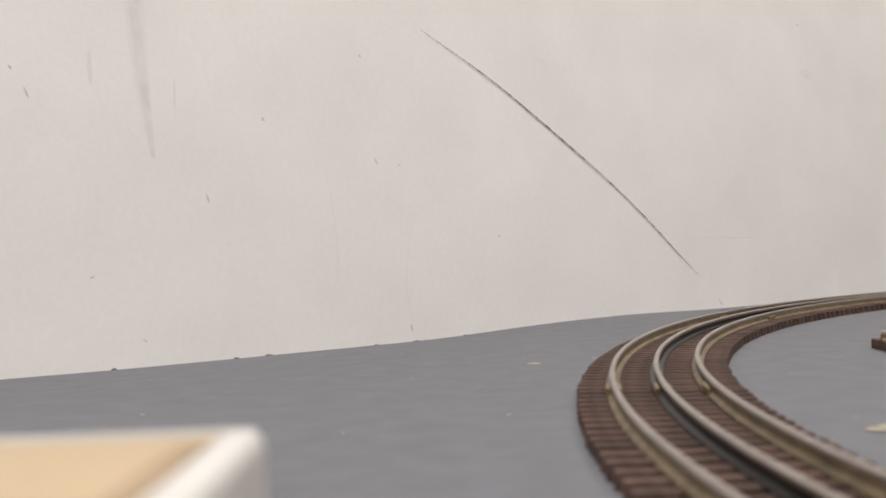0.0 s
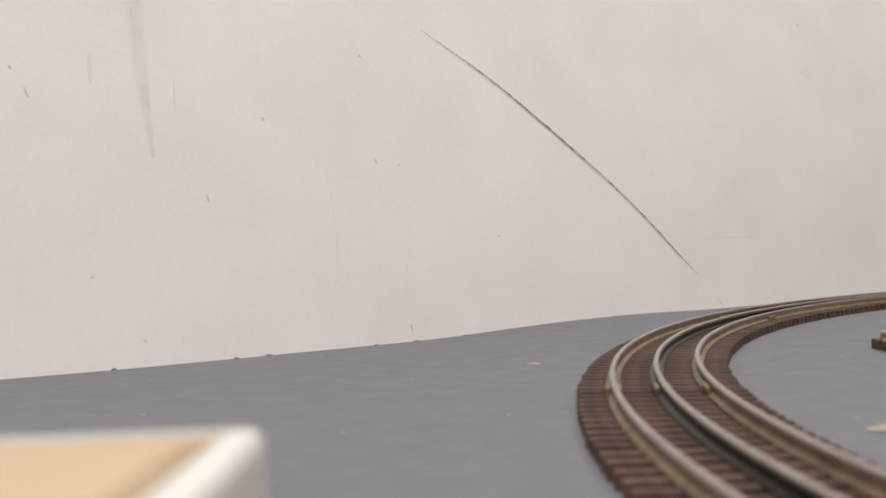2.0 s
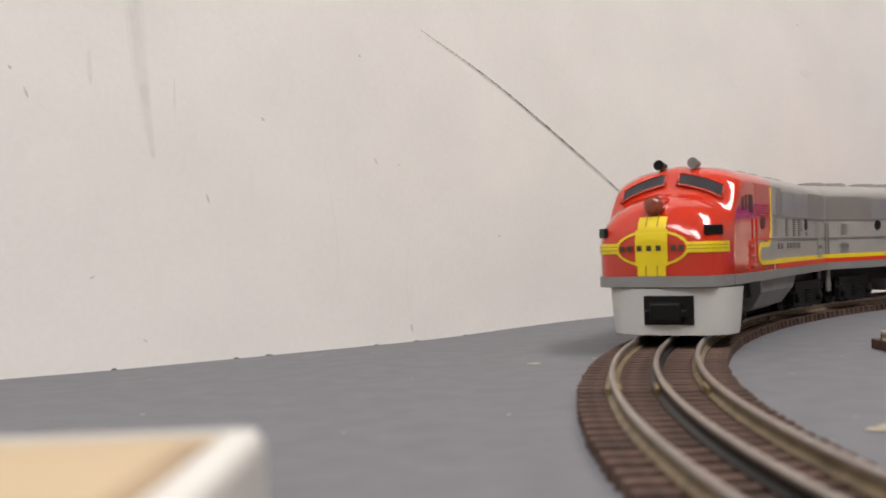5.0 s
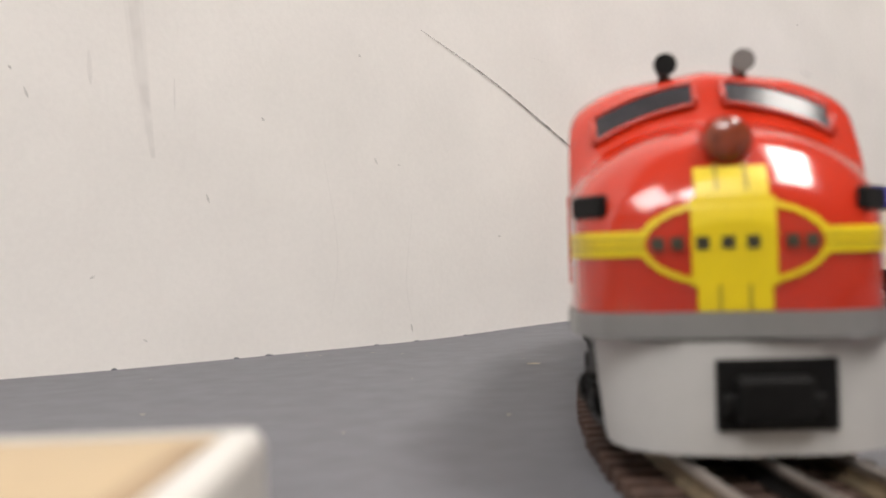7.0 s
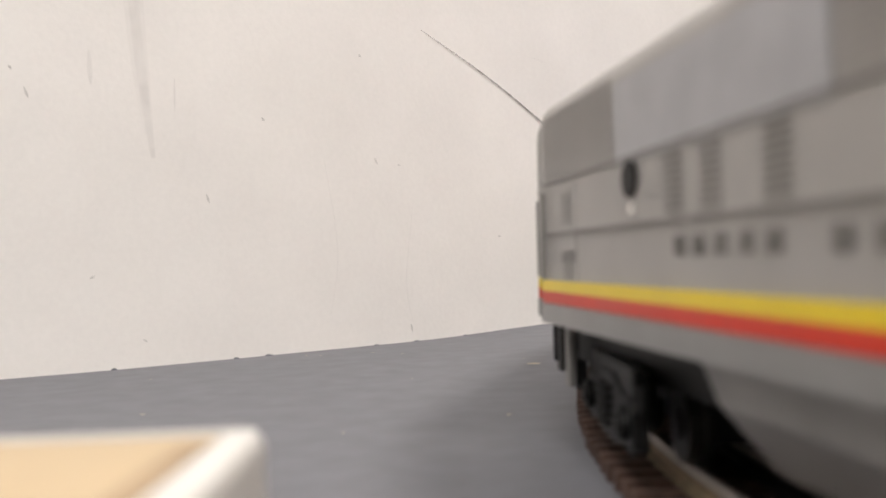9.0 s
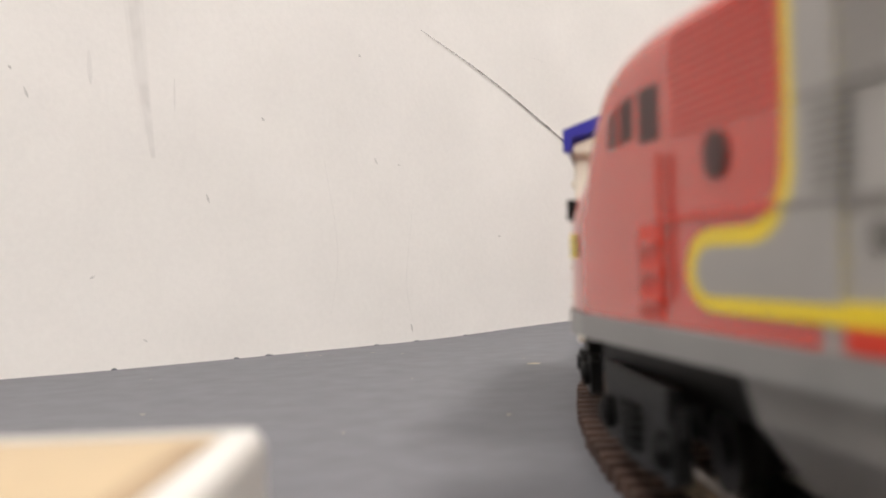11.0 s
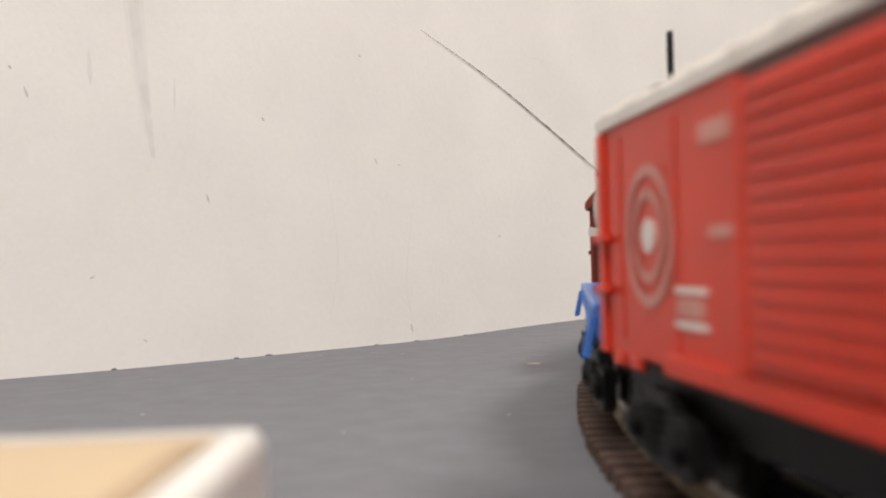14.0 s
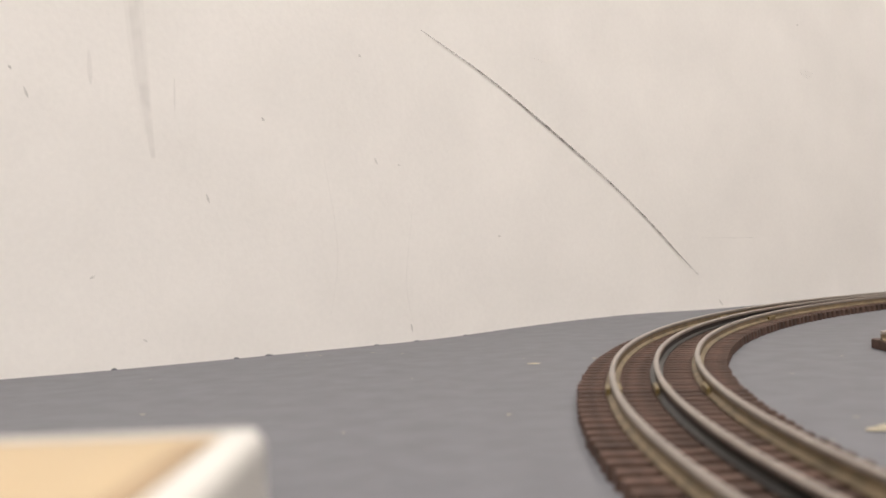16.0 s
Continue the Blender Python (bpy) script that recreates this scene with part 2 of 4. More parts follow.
def backdrop():
    wall = link("wall_back", slab(-2.2, 2.6, -0.1, 0, -0.9, 1.92), WALL_PAINT)
    tagged(wall, "off-white painted wall with scuffs and a long scratch", "wall", kind="structure")

    def stroke(name, pts, widths, m, label=""):
        bm = bmesh.new()
        prev = None
        n = 26
        for i in range(n + 1):
            u = i / n
            k = min(int(u * (len(pts) - 1)), len(pts) - 2)
            w = u * (len(pts) - 1) - k
            p = [Vector(pts[min(max(k + s, 0), len(pts) - 1)]) for s in (-1, 0, 1, 2)]
            c = 0.5 * ((2 * p[1]) + (p[2] - p[0]) * w + (2 * p[0] - 5 * p[1] + 4 * p[2] - p[3]) * w * w + (3 * p[1] - p[0] - 3 * p[2] + p[3]) * w**3)
            d = (p[2] - p[1]).normalized()
            h = curve_on(widths, u) / 2
            s = Vector((-d.y, d.x)) * h
            row = [bm.verts.new(on_wall(c.x + e * s.x, c.y + e * s.y)) for e in (-1, 1)]
            if prev:
                bm.faces.new((prev[0], prev[1], row[1], row[0]))
            prev = row
        link(name, bm, m, wall, label)

    stroke("scratch", [(0.3427, 0.2044), (0.3973, 0.1781), (0.4406, 0.1531), (0.4818, 0.1279), (0.518, 0.1048), (0.5604, 0.0747), (0.5937, 0.0481), (0.618, 0.0298)],
           [(0, 0.0003), (0.1, 0.0009), (0.35, 0.0016), (0.75, 0.0013), (0.92, 0.0008), (1, 0.0003)], MARK, "long dark curved scratch")
    stroke("smear", [(0.1526, 0.2112), (0.1558, 0.1659), (0.1614, 0.1125)], [(0, 0.006), (0.6, 0.0055), (1, 0.0025)], SMEAR, "faint grey rubbed streak")
    stroke("smear", [(0.1523, 0.2132), (0.1555, 0.1659), (0.1595, 0.1256)], [(0, 0.012), (0.6, 0.009), (1, 0.005)], HAZE)
    stroke("smear", [(0.1746, 0.1572), (0.1742, 0.139)], [(0, 0.0006), (0.5, 0.0014), (1, 0.0004)], SMEAR)
    stroke("smear", [(0.1291, 0.1684), (0.1295, 0.1504)], [(0, 0.001), (0.5, 0.003), (1, 0.001)], SMEAR)
    stroke("smear", [(0.6237, 0.0611), (0.6955, 0.06)], [(0, 0.0004), (0.5, 0.0008), (1, 0.0006)], SMEAR)
    stroke("smear", [(0.7779, 0.2153), (0.7979, 0.2137)], [(0, 0.004), (0.5, 0.009), (1, 0.004)], HAZE)
    stroke("smear", [(0.2665, 0.1165), (0.274, 0.0602), (0.2677, 0.0192)], [(0, 0.0005), (0.5, 0.001), (1, 0.0004)], HAZE)
    stroke("smear", [(0.3319, 0.0911), (0.3243, 0.0397), (0.3281, 0.0108)], [(0, 0.0004), (0.5, 0.001), (1, 0.0006)], HAZE)
    stroke("smear", [(0.437, 0.196), (0.455, 0.193)], [(0, 0.0003), (0.5, 0.0009), (1, 0.0003)], HAZE)
    for u, z, size, lean in ((0.0977, 0.1439, 0.003, 0.35), (0.0905, 0.156, 0.0012, 0.5), (0.2271, 0.1378, 0.0013, 0.8), (0.1916, 0.0906, 0.0026, 0.3), (0.1272, 0.0487, 0.0016, 2.0), (0.1537, 0.0132, 0.0013, 0.9),
                             (0.3041, 0.1156, 0.0024, 0.4), (0.3215, 0.1135, 0.0010, 1.2), (0.4036, 0.066, 0.0014, 1.4), (0.2948, 0.1823, 0.0012, 0.9), (0.327, 0.0072, 0.0026, 0.2), (0.6462, 0.005, 0.0036, 0.7), (0.7767, 0.26, 0.0015, 0.5)):
        du, dz = math.sin(lean) * size, math.cos(lean) * size
        stroke("scuff", [(u - du, z + dz), (u, z), (u + du, z - dz)], [(0, 0.0004), (0.5, 0.0015), (1, 0.0004)], SCUFF)
    for u, size in ((0.2054, 0.0012), (0.2255, 0.0015), (0.2996, 0.0011), (0.33, 0.0014), (0.1369, 0.0012), (0.3699, 0.0009)):
        bm = bmesh.new()
        c = on_wall(u, table_z(u, 0.001), 0.001)
        bmesh.ops.create_icosphere(bm, subdivisions=2, radius=1, matrix=Matrix.Translation(c) @ Matrix.Diagonal((size * 1.6, size * 0.9, size * 0.7, 1)))
        for v in bm.verts:
            v.co += Vector(noise.noise_vector(v.co * 700)) * 0.0006
        link("paint_lump", bm, TABLE_PAINT, wall)


backdrop()


def tabletop():
    bm = bmesh.new()
    us = [-0.9 + 0.02 * k for k in range(126)]
    vs = [-0.004, 0.008, 0.016, 0.026, 0.038, 0.052, 0.068, 0.086, 0.104, 0.3, 0.8, 1.5]
    top = [[bm.verts.new(from_wall(u, v, table_z(u, max(v, 0)))) for v in vs] for u in us]
    for a, b in zip(top, top[1:]):
        for k in range(len(vs) - 1):
            bm.faces.new((a[k], a[k + 1], b[k + 1], b[k]))
    edge = [r[0] for r in top] + top[-1][1:] + [r[-1] for r in top[-2::-1]] + top[0][-2:0:-1]
    low = [bm.verts.new((p.co.x, p.co.y, -0.02)) for p in edge]
    bm.faces.new(low)
    for k in range(len(edge)):
        n = (k + 1) % len(edge)
        bm.faces.new((edge[k], edge[n], low[n], low[k]))
    t = tagged(link("tabletop", bm, TABLE_PAINT), "grey painted plywood layout table with paint flecks", "table", kind="structure")
    rng = random.Random(5)
    spots = [(0.0411, 0.4294, 0.0034, 0.0016), (0.1173, 0.2496, 0.0032, 0.0015), (0.1215, 0.2535, 0.0020, 0.0010)]
    spots += [(rng.uniform(-0.14, 0.20), rng.uniform(0.22, 0.52), rng.uniform(0.0005, 0.0012), rng.uniform(0.0003, 0.0007)) for _ in range(26)]
    for x, y, a, b in spots:
        bm = bmesh.new()
        vs = [bm.verts.new((x + a * math.cos(w) * rng.uniform(0.6, 1.2), y + b * 2 * math.sin(w) * rng.uniform(0.6, 1.2), 0.0004)) for w in [i * math.pi / 5 for i in range(10)]]
        bm.faces.new(vs)
        link("paint_fleck", bm, FLECK, t)
    for u in (-0.8, 1.5):
        for v in (0.1, 1.4):
            tagged(link("table_leg", slab(u - 0.04, u + 0.04, v - 0.04, v + 0.04, -0.9, -0.02), ROOM_PAINT), "square wooden leg under the layout table", "table leg", "table legs")


tabletop()


# ---- low tray with a tan panel beside the camera
def tray():
    e = tagged(new("tray"), "low white tray with a rounded rim and tan panel", "tray")
    x0, x1, y0, y1, z = -0.165, -0.0222, 0.03, 0.112, 0.032
    rim = 0.0058
    bm = bmesh.new()
    block(bm, x0, x1 - 0.0016, y1 - 0.0009, y1, 0, z - 0.0003, 0.0003)
    link("rim_far", bm, TRAY_WHITE, e, "white rim, rounded edge")
    link("rim_side", block(bmesh.new(), x1 - rim, x1, y0, y1 - 0.0016, 0, z, 0.0019), TRAY_WHITE, e)
    link("rim_side", block(bmesh.new(), x0, x0 + rim, y0, y1 - 0.0016, 0, z, 0.0019), TRAY_WHITE, e)
    link("rim_near", block(bmesh.new(), x0 + rim, x1 - rim, y0, y0 + rim, 0, z, 0.0016), TRAY_WHITE, e)
    link("panel", block(bmesh.new(), x0 + rim, x1 - rim, y0 + rim, y1 - 0.001, 0.02, z - 0.0009, 0.0004), TAN_PANEL, e, "plain tan panel")
    # The rim's shade on the tan panel, drawn as a brown strip
    link("panel_border", block(bmesh.new(), x1 - rim - 0.0036, x1 - rim - 0.0002, y0 + rim, y1 - 0.006, 0.02, z - 0.0005, 0.0002), RIM_SHADE_BROWN, e, "brown strip inside the rim, painted for its shade")


tray()


# ---- track
def rail_ring(r, a0, a1, n, prof):
    bm = bmesh.new()
    rings = []
    for i in range(n + 1):
        a = a0 + (a1 - a0) * i / n
        rings.append([(CX + (r + d) * math.cos(a), CY + (r + d) * math.sin(a), z) for d, z in prof])
    return loft(bm, rings)


FOOT = [(-0.0024, 0.0044), (-0.0024, 0.0050), (-0.0007, 0.0056), (-0.0007, 0.0076), (0.0007, 0.0076), (0.0007, 0.0056), (0.0024, 0.0050), (0.0024, 0.0044)]
HEAD = [(-0.0008, 0.0077), (-0.0010, 0.0085), (-0.0008, 0.0092), (-0.0003, RAIL), (0.0003, RAIL), (0.0008, 0.0092), (0.0010, 0.0085), (0.0008, 0.0077)]
GAUGE = 0.01588


def track():
    e = tagged(new("curved_track"), "three-rail toy railway track with dark wooden ties, on the table", "track")
    for r, m, label in ((R + GAUGE, RAIL_SIDE, ""), (R, RAIL_BLACK, "centre rail with blackened sides"), (R - GAUGE, RAIL_SIDE, "")):
        rail = auto_smooth(link("rail", rail_ring(r, 0, 2 * math.pi, 540, FOOT), m, e, label))
        auto_smooth(link("rail_head", rail_ring(r, 0, 2 * math.pi, 540, HEAD), RAIL_TOP, rail, "worn bright steel rail head"), 60)
    for w, r in ((171.2, R + GAUGE), (171.2, R - GAUGE), (171.2, R), (142.7, R - GAUGE), (142.7, R + GAUGE)):
        a = radians(w)
        for k in (-1, 1):
            bm = block(bmesh.new(), -0.0007, 0.0007, -0.0062, 0.0062, 0.0047, 0.0072, 0.0003)
            ob = link("rail_joiner", bm, BRASS, e, "tarnished brass rail joiner")
            rr = r + k * 0.0019
            ob.matrix_basis = pose(CX + rr * math.cos(a), CY + rr * math.sin(a), 0, 0, 0, w)
    pitch = 0.00840
    count = int(2 * math.pi * R / pitch)
    bm = block(bmesh.new(), -0.0281, 0.0281, -0.0020, 0.0020, 0.0, 0.0046, 0.0004)
    bmesh.ops.recalc_face_normals(bm, faces=bm.faces)
    me = bpy.data.meshes.new("tie")
    bm.to_mesh(me)
    me.materials.append(TIE)
    rest_v, rest_f = [], []
    base_v = [v.co.copy() for v in bm.verts]
    base_f = [[v.index for v in f.verts] for f in bm.faces]
    bm.free()
    rng = random.Random(2)
    for i in range(count):
        a = 2 * math.pi * i / count
        m = pose(CX + (R + rng.uniform(-0.0004, 0.0004)) * math.cos(a), CY + R * math.sin(a), rng.uniform(-0.0002, 0.0), 0, 0, math.degrees(a) + rng.uniform(-0.9, 0.9))
        if radians(95) < a < radians(215):
            ob = new("tie", me)
            ob.parent, ob.matrix_basis = e, m
        else:
            k = len(rest_v)
            rest_v += [m @ v for v in base_v]
            rest_f += [[k + j for j in f] for f in base_f]
    rm = bpy.data.meshes.new("tie_row")
    rm.from_pydata(rest_v, [], rest_f)
    rm.materials.append(TIE)
    ob = new("tie_row", rm)
    ob.parent = e
    tagged(ob, kind="stuff")


def siding():
    """The end of a straight piece of track inside the curve."""
    e = tagged(new("straight_track"), "short straight piece of three-rail toy track, unused", "track")
    for y, m in ((-GAUGE, RAIL_SIDE), (0, RAIL_BLACK), (GAUGE, RAIL_SIDE)):
        rail = link("rail", loft(bmesh.new(), [[(x, y + d, z) for d, z in FOOT] for x in (0.003, 0.25)]), m, e)
        link("rail_head", loft(bmesh.new(), [[(x, y + d, z) for d, z in HEAD] for x in (0.003, 0.25)]), RAIL_TOP, rail)
    for i in range(30):
        link("tie", block(bmesh.new(), 0.0025 + i * 0.0082, 0.0077 + i * 0.0082, -0.0281, 0.0281, 0, 0.0046, 0.0004), TIE, e)
    e.matrix_basis = pose(0.2035, 0.418, 0, 0, 0, -6)


track()
siding()


# ---- vehicles: x forward, y to the left, z up from the rail heads, in millimetres
def wheelset(parent, x, y_half=16.5, r=7.6):
    for s in (-1, 1):
        bm = rod(bmesh.new(), (x, s * (y_half - 2), r), (x, s * (y_half + 1.2), r), r, 20)
        rod(bm, (x, s * (y_half - 3.2), r), (x, s * (y_half - 2), r), r + 1.2, 20)
        rod(bm, (x, s * (y_half + 1.2), r), (x, s * (y_half + 1.8), r), 3.0, 12)
        part("wheel", bm, WHEEL, parent)
    part("axle", rod(bmesh.new(), (x, -y_half, r), (x, y_half, r), 1.5, 8), WHEEL, parent)


def truck(parent, x, bend, half=13.5, wide=23.5, top=17.5, heavy=False):
    """A four-wheel truck turned to the curve; bend is 1 when the curve's centre lies to the left."""
    t = part("truck", block(block(bmesh.new(), -6, 6, -16, 16, 9, top, 0.6), -half - 3, half + 3, -13, 13, 3.5, top - 1, 0.8), BLACK, parent, "black truck frame")
    t.matrix_basis = pose(x * MM, 0, 0, 0, 0, bend * math.degrees(x * MM / R))
    for s in (-1, 1):
        y0, y1 = (s * wide - 1.6, s * wide + 1.6)
        bm = prism(bmesh.new(), [(-half - 6, 3.5), (-half - 6, 12), (-half - 3, 13), (-half + 4, 13), (-6, 16), (6, 16), (half - 4, 13), (half + 3, 13), (half + 6, 12), (half + 6, 3.5),
                                 (half + 2, 1.8), (half - 3, 3.0), (6, 1.4), (-6, 1.4), (-half + 3, 3.0), (-half - 2, 1.8)], y0, y1)
        for k in (-half, half):
            rod(bm, (k, s * wide, 8), (k, s * (wide + 3.4), 8), 3.4, 14)
            rod(bm, (k, s * (wide + 3.4), 8), (k, s * (wide + 4.0), 8), 2.2, 12)
        for k in (-3.4, 0, 3.4):
            for n in range(5):
                rod(bm, (k, s * (wide + 1.8), 4.6 + n * 1.9), (k, s * (wide + 1.8), 5.6 + n * 1.9), 1.7, 10)
        if heavy:
            block(bm, -half - 4, half + 4, s * wide - 1, s * wide + 2.2, 13, 19, 0.5)
            rod(bm, (-half - 7, s * wide, 11), (-half - 7, s * wide, 16), 1.4, 8)
            rod(bm, (half + 7, s * wide, 11), (half + 7, s * wide, 16), 1.4, 8)
        part("side_frame", bm, BLACK, t)
    for k in (-half, half):
        wheelset(t, k)
    return t


def coupler(parent, x, way):
    bm = block(bmesh.new(), min(x, x + way * 12), max(x, x + way * 12), -2.6, 2.6, 7.5, 11.5, 0.5)
    block(bm, min(x + way * 8, x + way * 14), max(x + way * 8, x + way * 14), -4.2, 3.2, 6.8, 12.4, 0.8)
    part("coupler", bm, BLACK, parent, "black knuckle coupler")


# -- streamlined diesel engine
LEN = 262.0
NOSE_W = [(-0.6, 13), (0, 17.5), (0.8, 21), (2, 23.4), (4, 25.5), (7, 27.2), (11, 28.5), (17, 29.5), (26, 30)]
NOSE_T = [(-0.6, 48), (0, 51), (0.8, 53.5), (2, 56), (4, 58.8), (7, 63.2), (11, 66.4), (16, 68.8), (21, 70.2), (25, 71.2), (27, 72.0), (36, 83.6), (40, 85.8), (46, 87.2), (56, 87.8)]
NOSE_B = [(0, 40), (10, 45), (25, 50), (29, 60), (38, 65), (60, 65)]
NOSE_E = [(0, 2.5), (10, 3.0), (24, 3.6), (29, 6.0), (38, 9.0), (60, 9.0)]
NOSE_RISE = [(0, 3.0), (10, 6.5), (24, 8.5), (30, 9.0), (40, 8.8), (60, 7.0)]


def outline(d):
    return [curve_on(k, d) for k in (NOSE_W, NOSE_T, NOSE_B, NOSE_E, NOSE_RISE)]


def roof_z(d, y):
    """The height of the skin: a low arch whose shoulders turn down into upright sides."""
    w, zt, zb, e, rise = outline(d)
    q = min(1.0, abs(y) / w)
    return zb + (zt - rise * q * q - zb) * (1 - q**e) ** (1 / e)


def section(d, n=18):
    """The engine's outline at d behind the front, from the lower right edge over the roof to the lower left."""
    w, zt, zb, e, rise = outline(d)
    right = [(-w, 24.6), (-w, zb * 0.5 + 12.3), (-w, zb)]
    for i in range(1, n):
        a = math.pi / 2 * i / n
        q = math.cos(a) ** (2 / e)
        right.append((-w * q, zb + (zt - rise * q * q - zb) * math.sin(a) ** (2 / e)))
    return right + [(0, zt)] + [(-y, z) for y, z in right[::-1]]


def depth_of(y, z):
    """How far behind the front the engine's skin lies at that y and z."""
    a, b = -0.6, 60.0
    for _ in range(30):
        c = (a + b) / 2
        inside = abs(y) < curve_on(NOSE_W, c) and z <= max(roof_z(c, y), curve_on(NOSE_B, c))
        a, b = (a, c) if inside else (c, b)
    return b


def side_y(z):
    """Half the hood's width at height z."""
    w, zt, zb, e, rise = outline(200)
    a, b = 0.0, w
    for _ in range(30):
        c = (a + b) / 2
        a, b = (c, b) if roof_z(200, c) >= z else (a, c)
    return b


def nose_patch(bm, inside, y0, y1, z0, z1, lift, ny=40, nz=30):
    """A thin skin over the nose where inside(y, z) holds."""
    at = {}

    def vert(i, j):
        if (i, j) not in at:
            y, z = y0 + (y1 - y0) * i / ny, z0 + (z1 - z0) * j / nz
            at[i, j] = bm.verts.new((LEN / 2 - depth_of(y, z) + lift, y * (1 + 0.4 * lift / 29), z + (lift * 0.8 if z > 52 else 0)))
        return at[i, j]

    for i in range(ny):
        for j in range(nz):
            if inside(y0 + (y1 - y0) * (i + 0.5) / ny, z0 + (z1 - z0) * (j + 0.5) / nz):
                bm.faces.new((vert(i, j), vert(i + 1, j), vert(i + 1, j + 1), vert(i, j + 1)))
    return bm


def side_sheet(pts, s, m, parent, name, label="", y=30.0, lift=0.35):
    return part(name, prism(bmesh.new(), pts, s * (y - 0.4), s * (y + lift)), m, parent, label)


def arc_pts(cx, cz, r, a0, a1, n=10, rz=None):
    return [(cx + r * math.cos(radians(a0 + (a1 - a0) * i / n)), cz + (rz or r) * math.sin(radians(a0 + (a1 - a0) * i / n))) for i in range(n + 1)]


def engine(bend, label):
    e = tagged(new("toy_locomotive"), label, "toy locomotive", "train vehicles")
    F = LEN / 2
    ds = [-0.6, 0, 0.8, 2, 4, 7, 11, 16, 21, 25, 27, 30, 33, 36, 40, 46, 56, 80, 106]
    bm = loft(bmesh.new(), [[(F - d, y, z) for y, z in section(d)] for d in ds])
    nose = auto_smooth(part("nose", bm, RED, e, "glossy red rounded bulldog nose and cab"), 50)
    bm = loft(bmesh.new(), [[(F - d, y * 0.997, z) for y, z in section(d)] for d in (106, 150, 200, 258, 260.5)] + [[(-F, y * 0.95, min(z, 82)) for y, z in section(262)]])
    body = auto_smooth(part("body", bm, GREY, e, "silver-grey hood with louvres"), 50)
    # windscreen panes and their divider
    for s in (-1, 1):
        bm = bmesh.new()
        rows = []
        for i in range(13):
            y = s * (3.0 + 21.4 * i / 12)
            drop = 0.10 * abs(y)
            rows.append([bm.verts.new((F - d - back, y, roof_z(d, y) + up)) for d, back, up in ((30.4 - drop * 0.75, -0.5, 0.35), (35.0 - drop * 0.55, -0.5, 0.35))])
        for a, b in zip(rows, rows[1:]):
            bm.faces.new((a[0], a[1], b[1], b[0]))
        ring = [v.co.copy() for v in [r[0] for r in rows] + [r[1] for r in rows[::-1]]]
        part("windscreen_pane", bm, GLASS, e, "dark windscreen pane", smooth=True)
        bm = bmesh.new()
        for a, b in zip(ring, ring[1:] + ring[:1]):
            rod(bm, a, b, 0.62, 8)
        part("windscreen_frame", bm, RED, e, "raised red windscreen rim", smooth=True)
        bm = bmesh.new()
        block(bm, F - 12.0, F - 2.5, s * 26.2 - 1.0, s * 26.2 + 1.0, 49.6, 54.4, 0.4, Matrix.Translation((F - 8, s * 26, 0)) @ Matrix.Rotation(-s * 0.62, 4, "Z") @ Matrix.Translation((-F + 8, -s * 26, 0)))
        part("number_board", bm, BLACK, e, "black number board")
        bm = bmesh.new()
        for k in range(6):
            z = 31.5 + k * 1.7
            block(bm, F - 9.5, F - 4.2, s * 25.3 - 0.5, s * 25.3 + 0.5, z, z + 0.8, 0, Matrix.Translation((F - 7, s * 25, 0)) @ Matrix.Rotation(-s * 0.48, 4, "Z") @ Matrix.Translation((-F + 7, -s * 25, 0)))
        part("step_slots", bm, BOX_RED, nose)
        bm = rod(bmesh.new(), (F - 43, s * 9, 82), (F - 43, s * 9, 87.0), 1.4, 10)
        rod(bm, (F - 48, s * 9, 87.8), (F - 38, s * 9, 87.8), 1.5, 14, 2.8)
        part("horn", bm, BLACK if s < 0 else GREY_LINE, e, "small air horn on the cab roof", smooth=False)
    # headlight
    bm = rod(bmesh.new(), (F - 14, 0, 65.6), (F - 3.6, 0, 64.8), 5.3, 24, 5.0)
    h = part("headlight", bm, RED, e, "round headlight")
    bm = bmesh.new()
    bmesh.ops.create_uvsphere(bm, u_segments=20, v_segments=12, radius=4.7, matrix=Matrix.Translation((F - 4.0, 0, 64.8)) @ Matrix.Diagonal((0.5, 1, 1, 1)))
    part("lens", bm, LENS, h, "reddish clear lens", smooth=True)
    # emblem and nose stripe
    dark = lambda y, z: (y / 16.9) ** 2 + ((z - 43.7) / 9.0) ** 2 <= 1
    part("emblem_rim", nose_patch(bmesh.new(), lambda y, z: dark(y, z) and (y / 15.6) ** 2 + ((z - 43.7) / 7.8) ** 2 > 1, -19, 19, 33, 55, 0.55, 90, 60), YELLOW, e, "yellow oval emblem outline")
    part("emblem_bar", nose_patch(bmesh.new(), lambda y, z: abs(y) < 6.5 or 35 < z < 52.4, -7.4, 7.4, 30, 58.6, 0.75, 16, 40), YELLOW, e, "broad yellow upright bar")
    bm = bmesh.new()
    for y in (-2.6, 2.6):
        nose_patch(bm, lambda a, b: not 35 < b < 53.2, y - 0.3, y + 0.3, 30, 59.3, 0.95, 2, 50)
    part("emblem_line", bm, YELLOW_DARK, e)
    for a, b in ((-29.6, -15.6), (15.6, 29.6)):
        part("nose_stripe", nose_patch(bmesh.new(), lambda y, z: True, a, b, 41.2, 46.4, 0.5, 24, 6), YELLOW, e, "yellow band round the nose")
        for z0 in (42.8, 44.5):
            part("stripe_line", nose_patch(bmesh.new(), lambda y, z: True, a, b, z0, z0 + 0.4, 0.7, 24, 1), YELLOW_DARK, e)
    bm = bmesh.new()
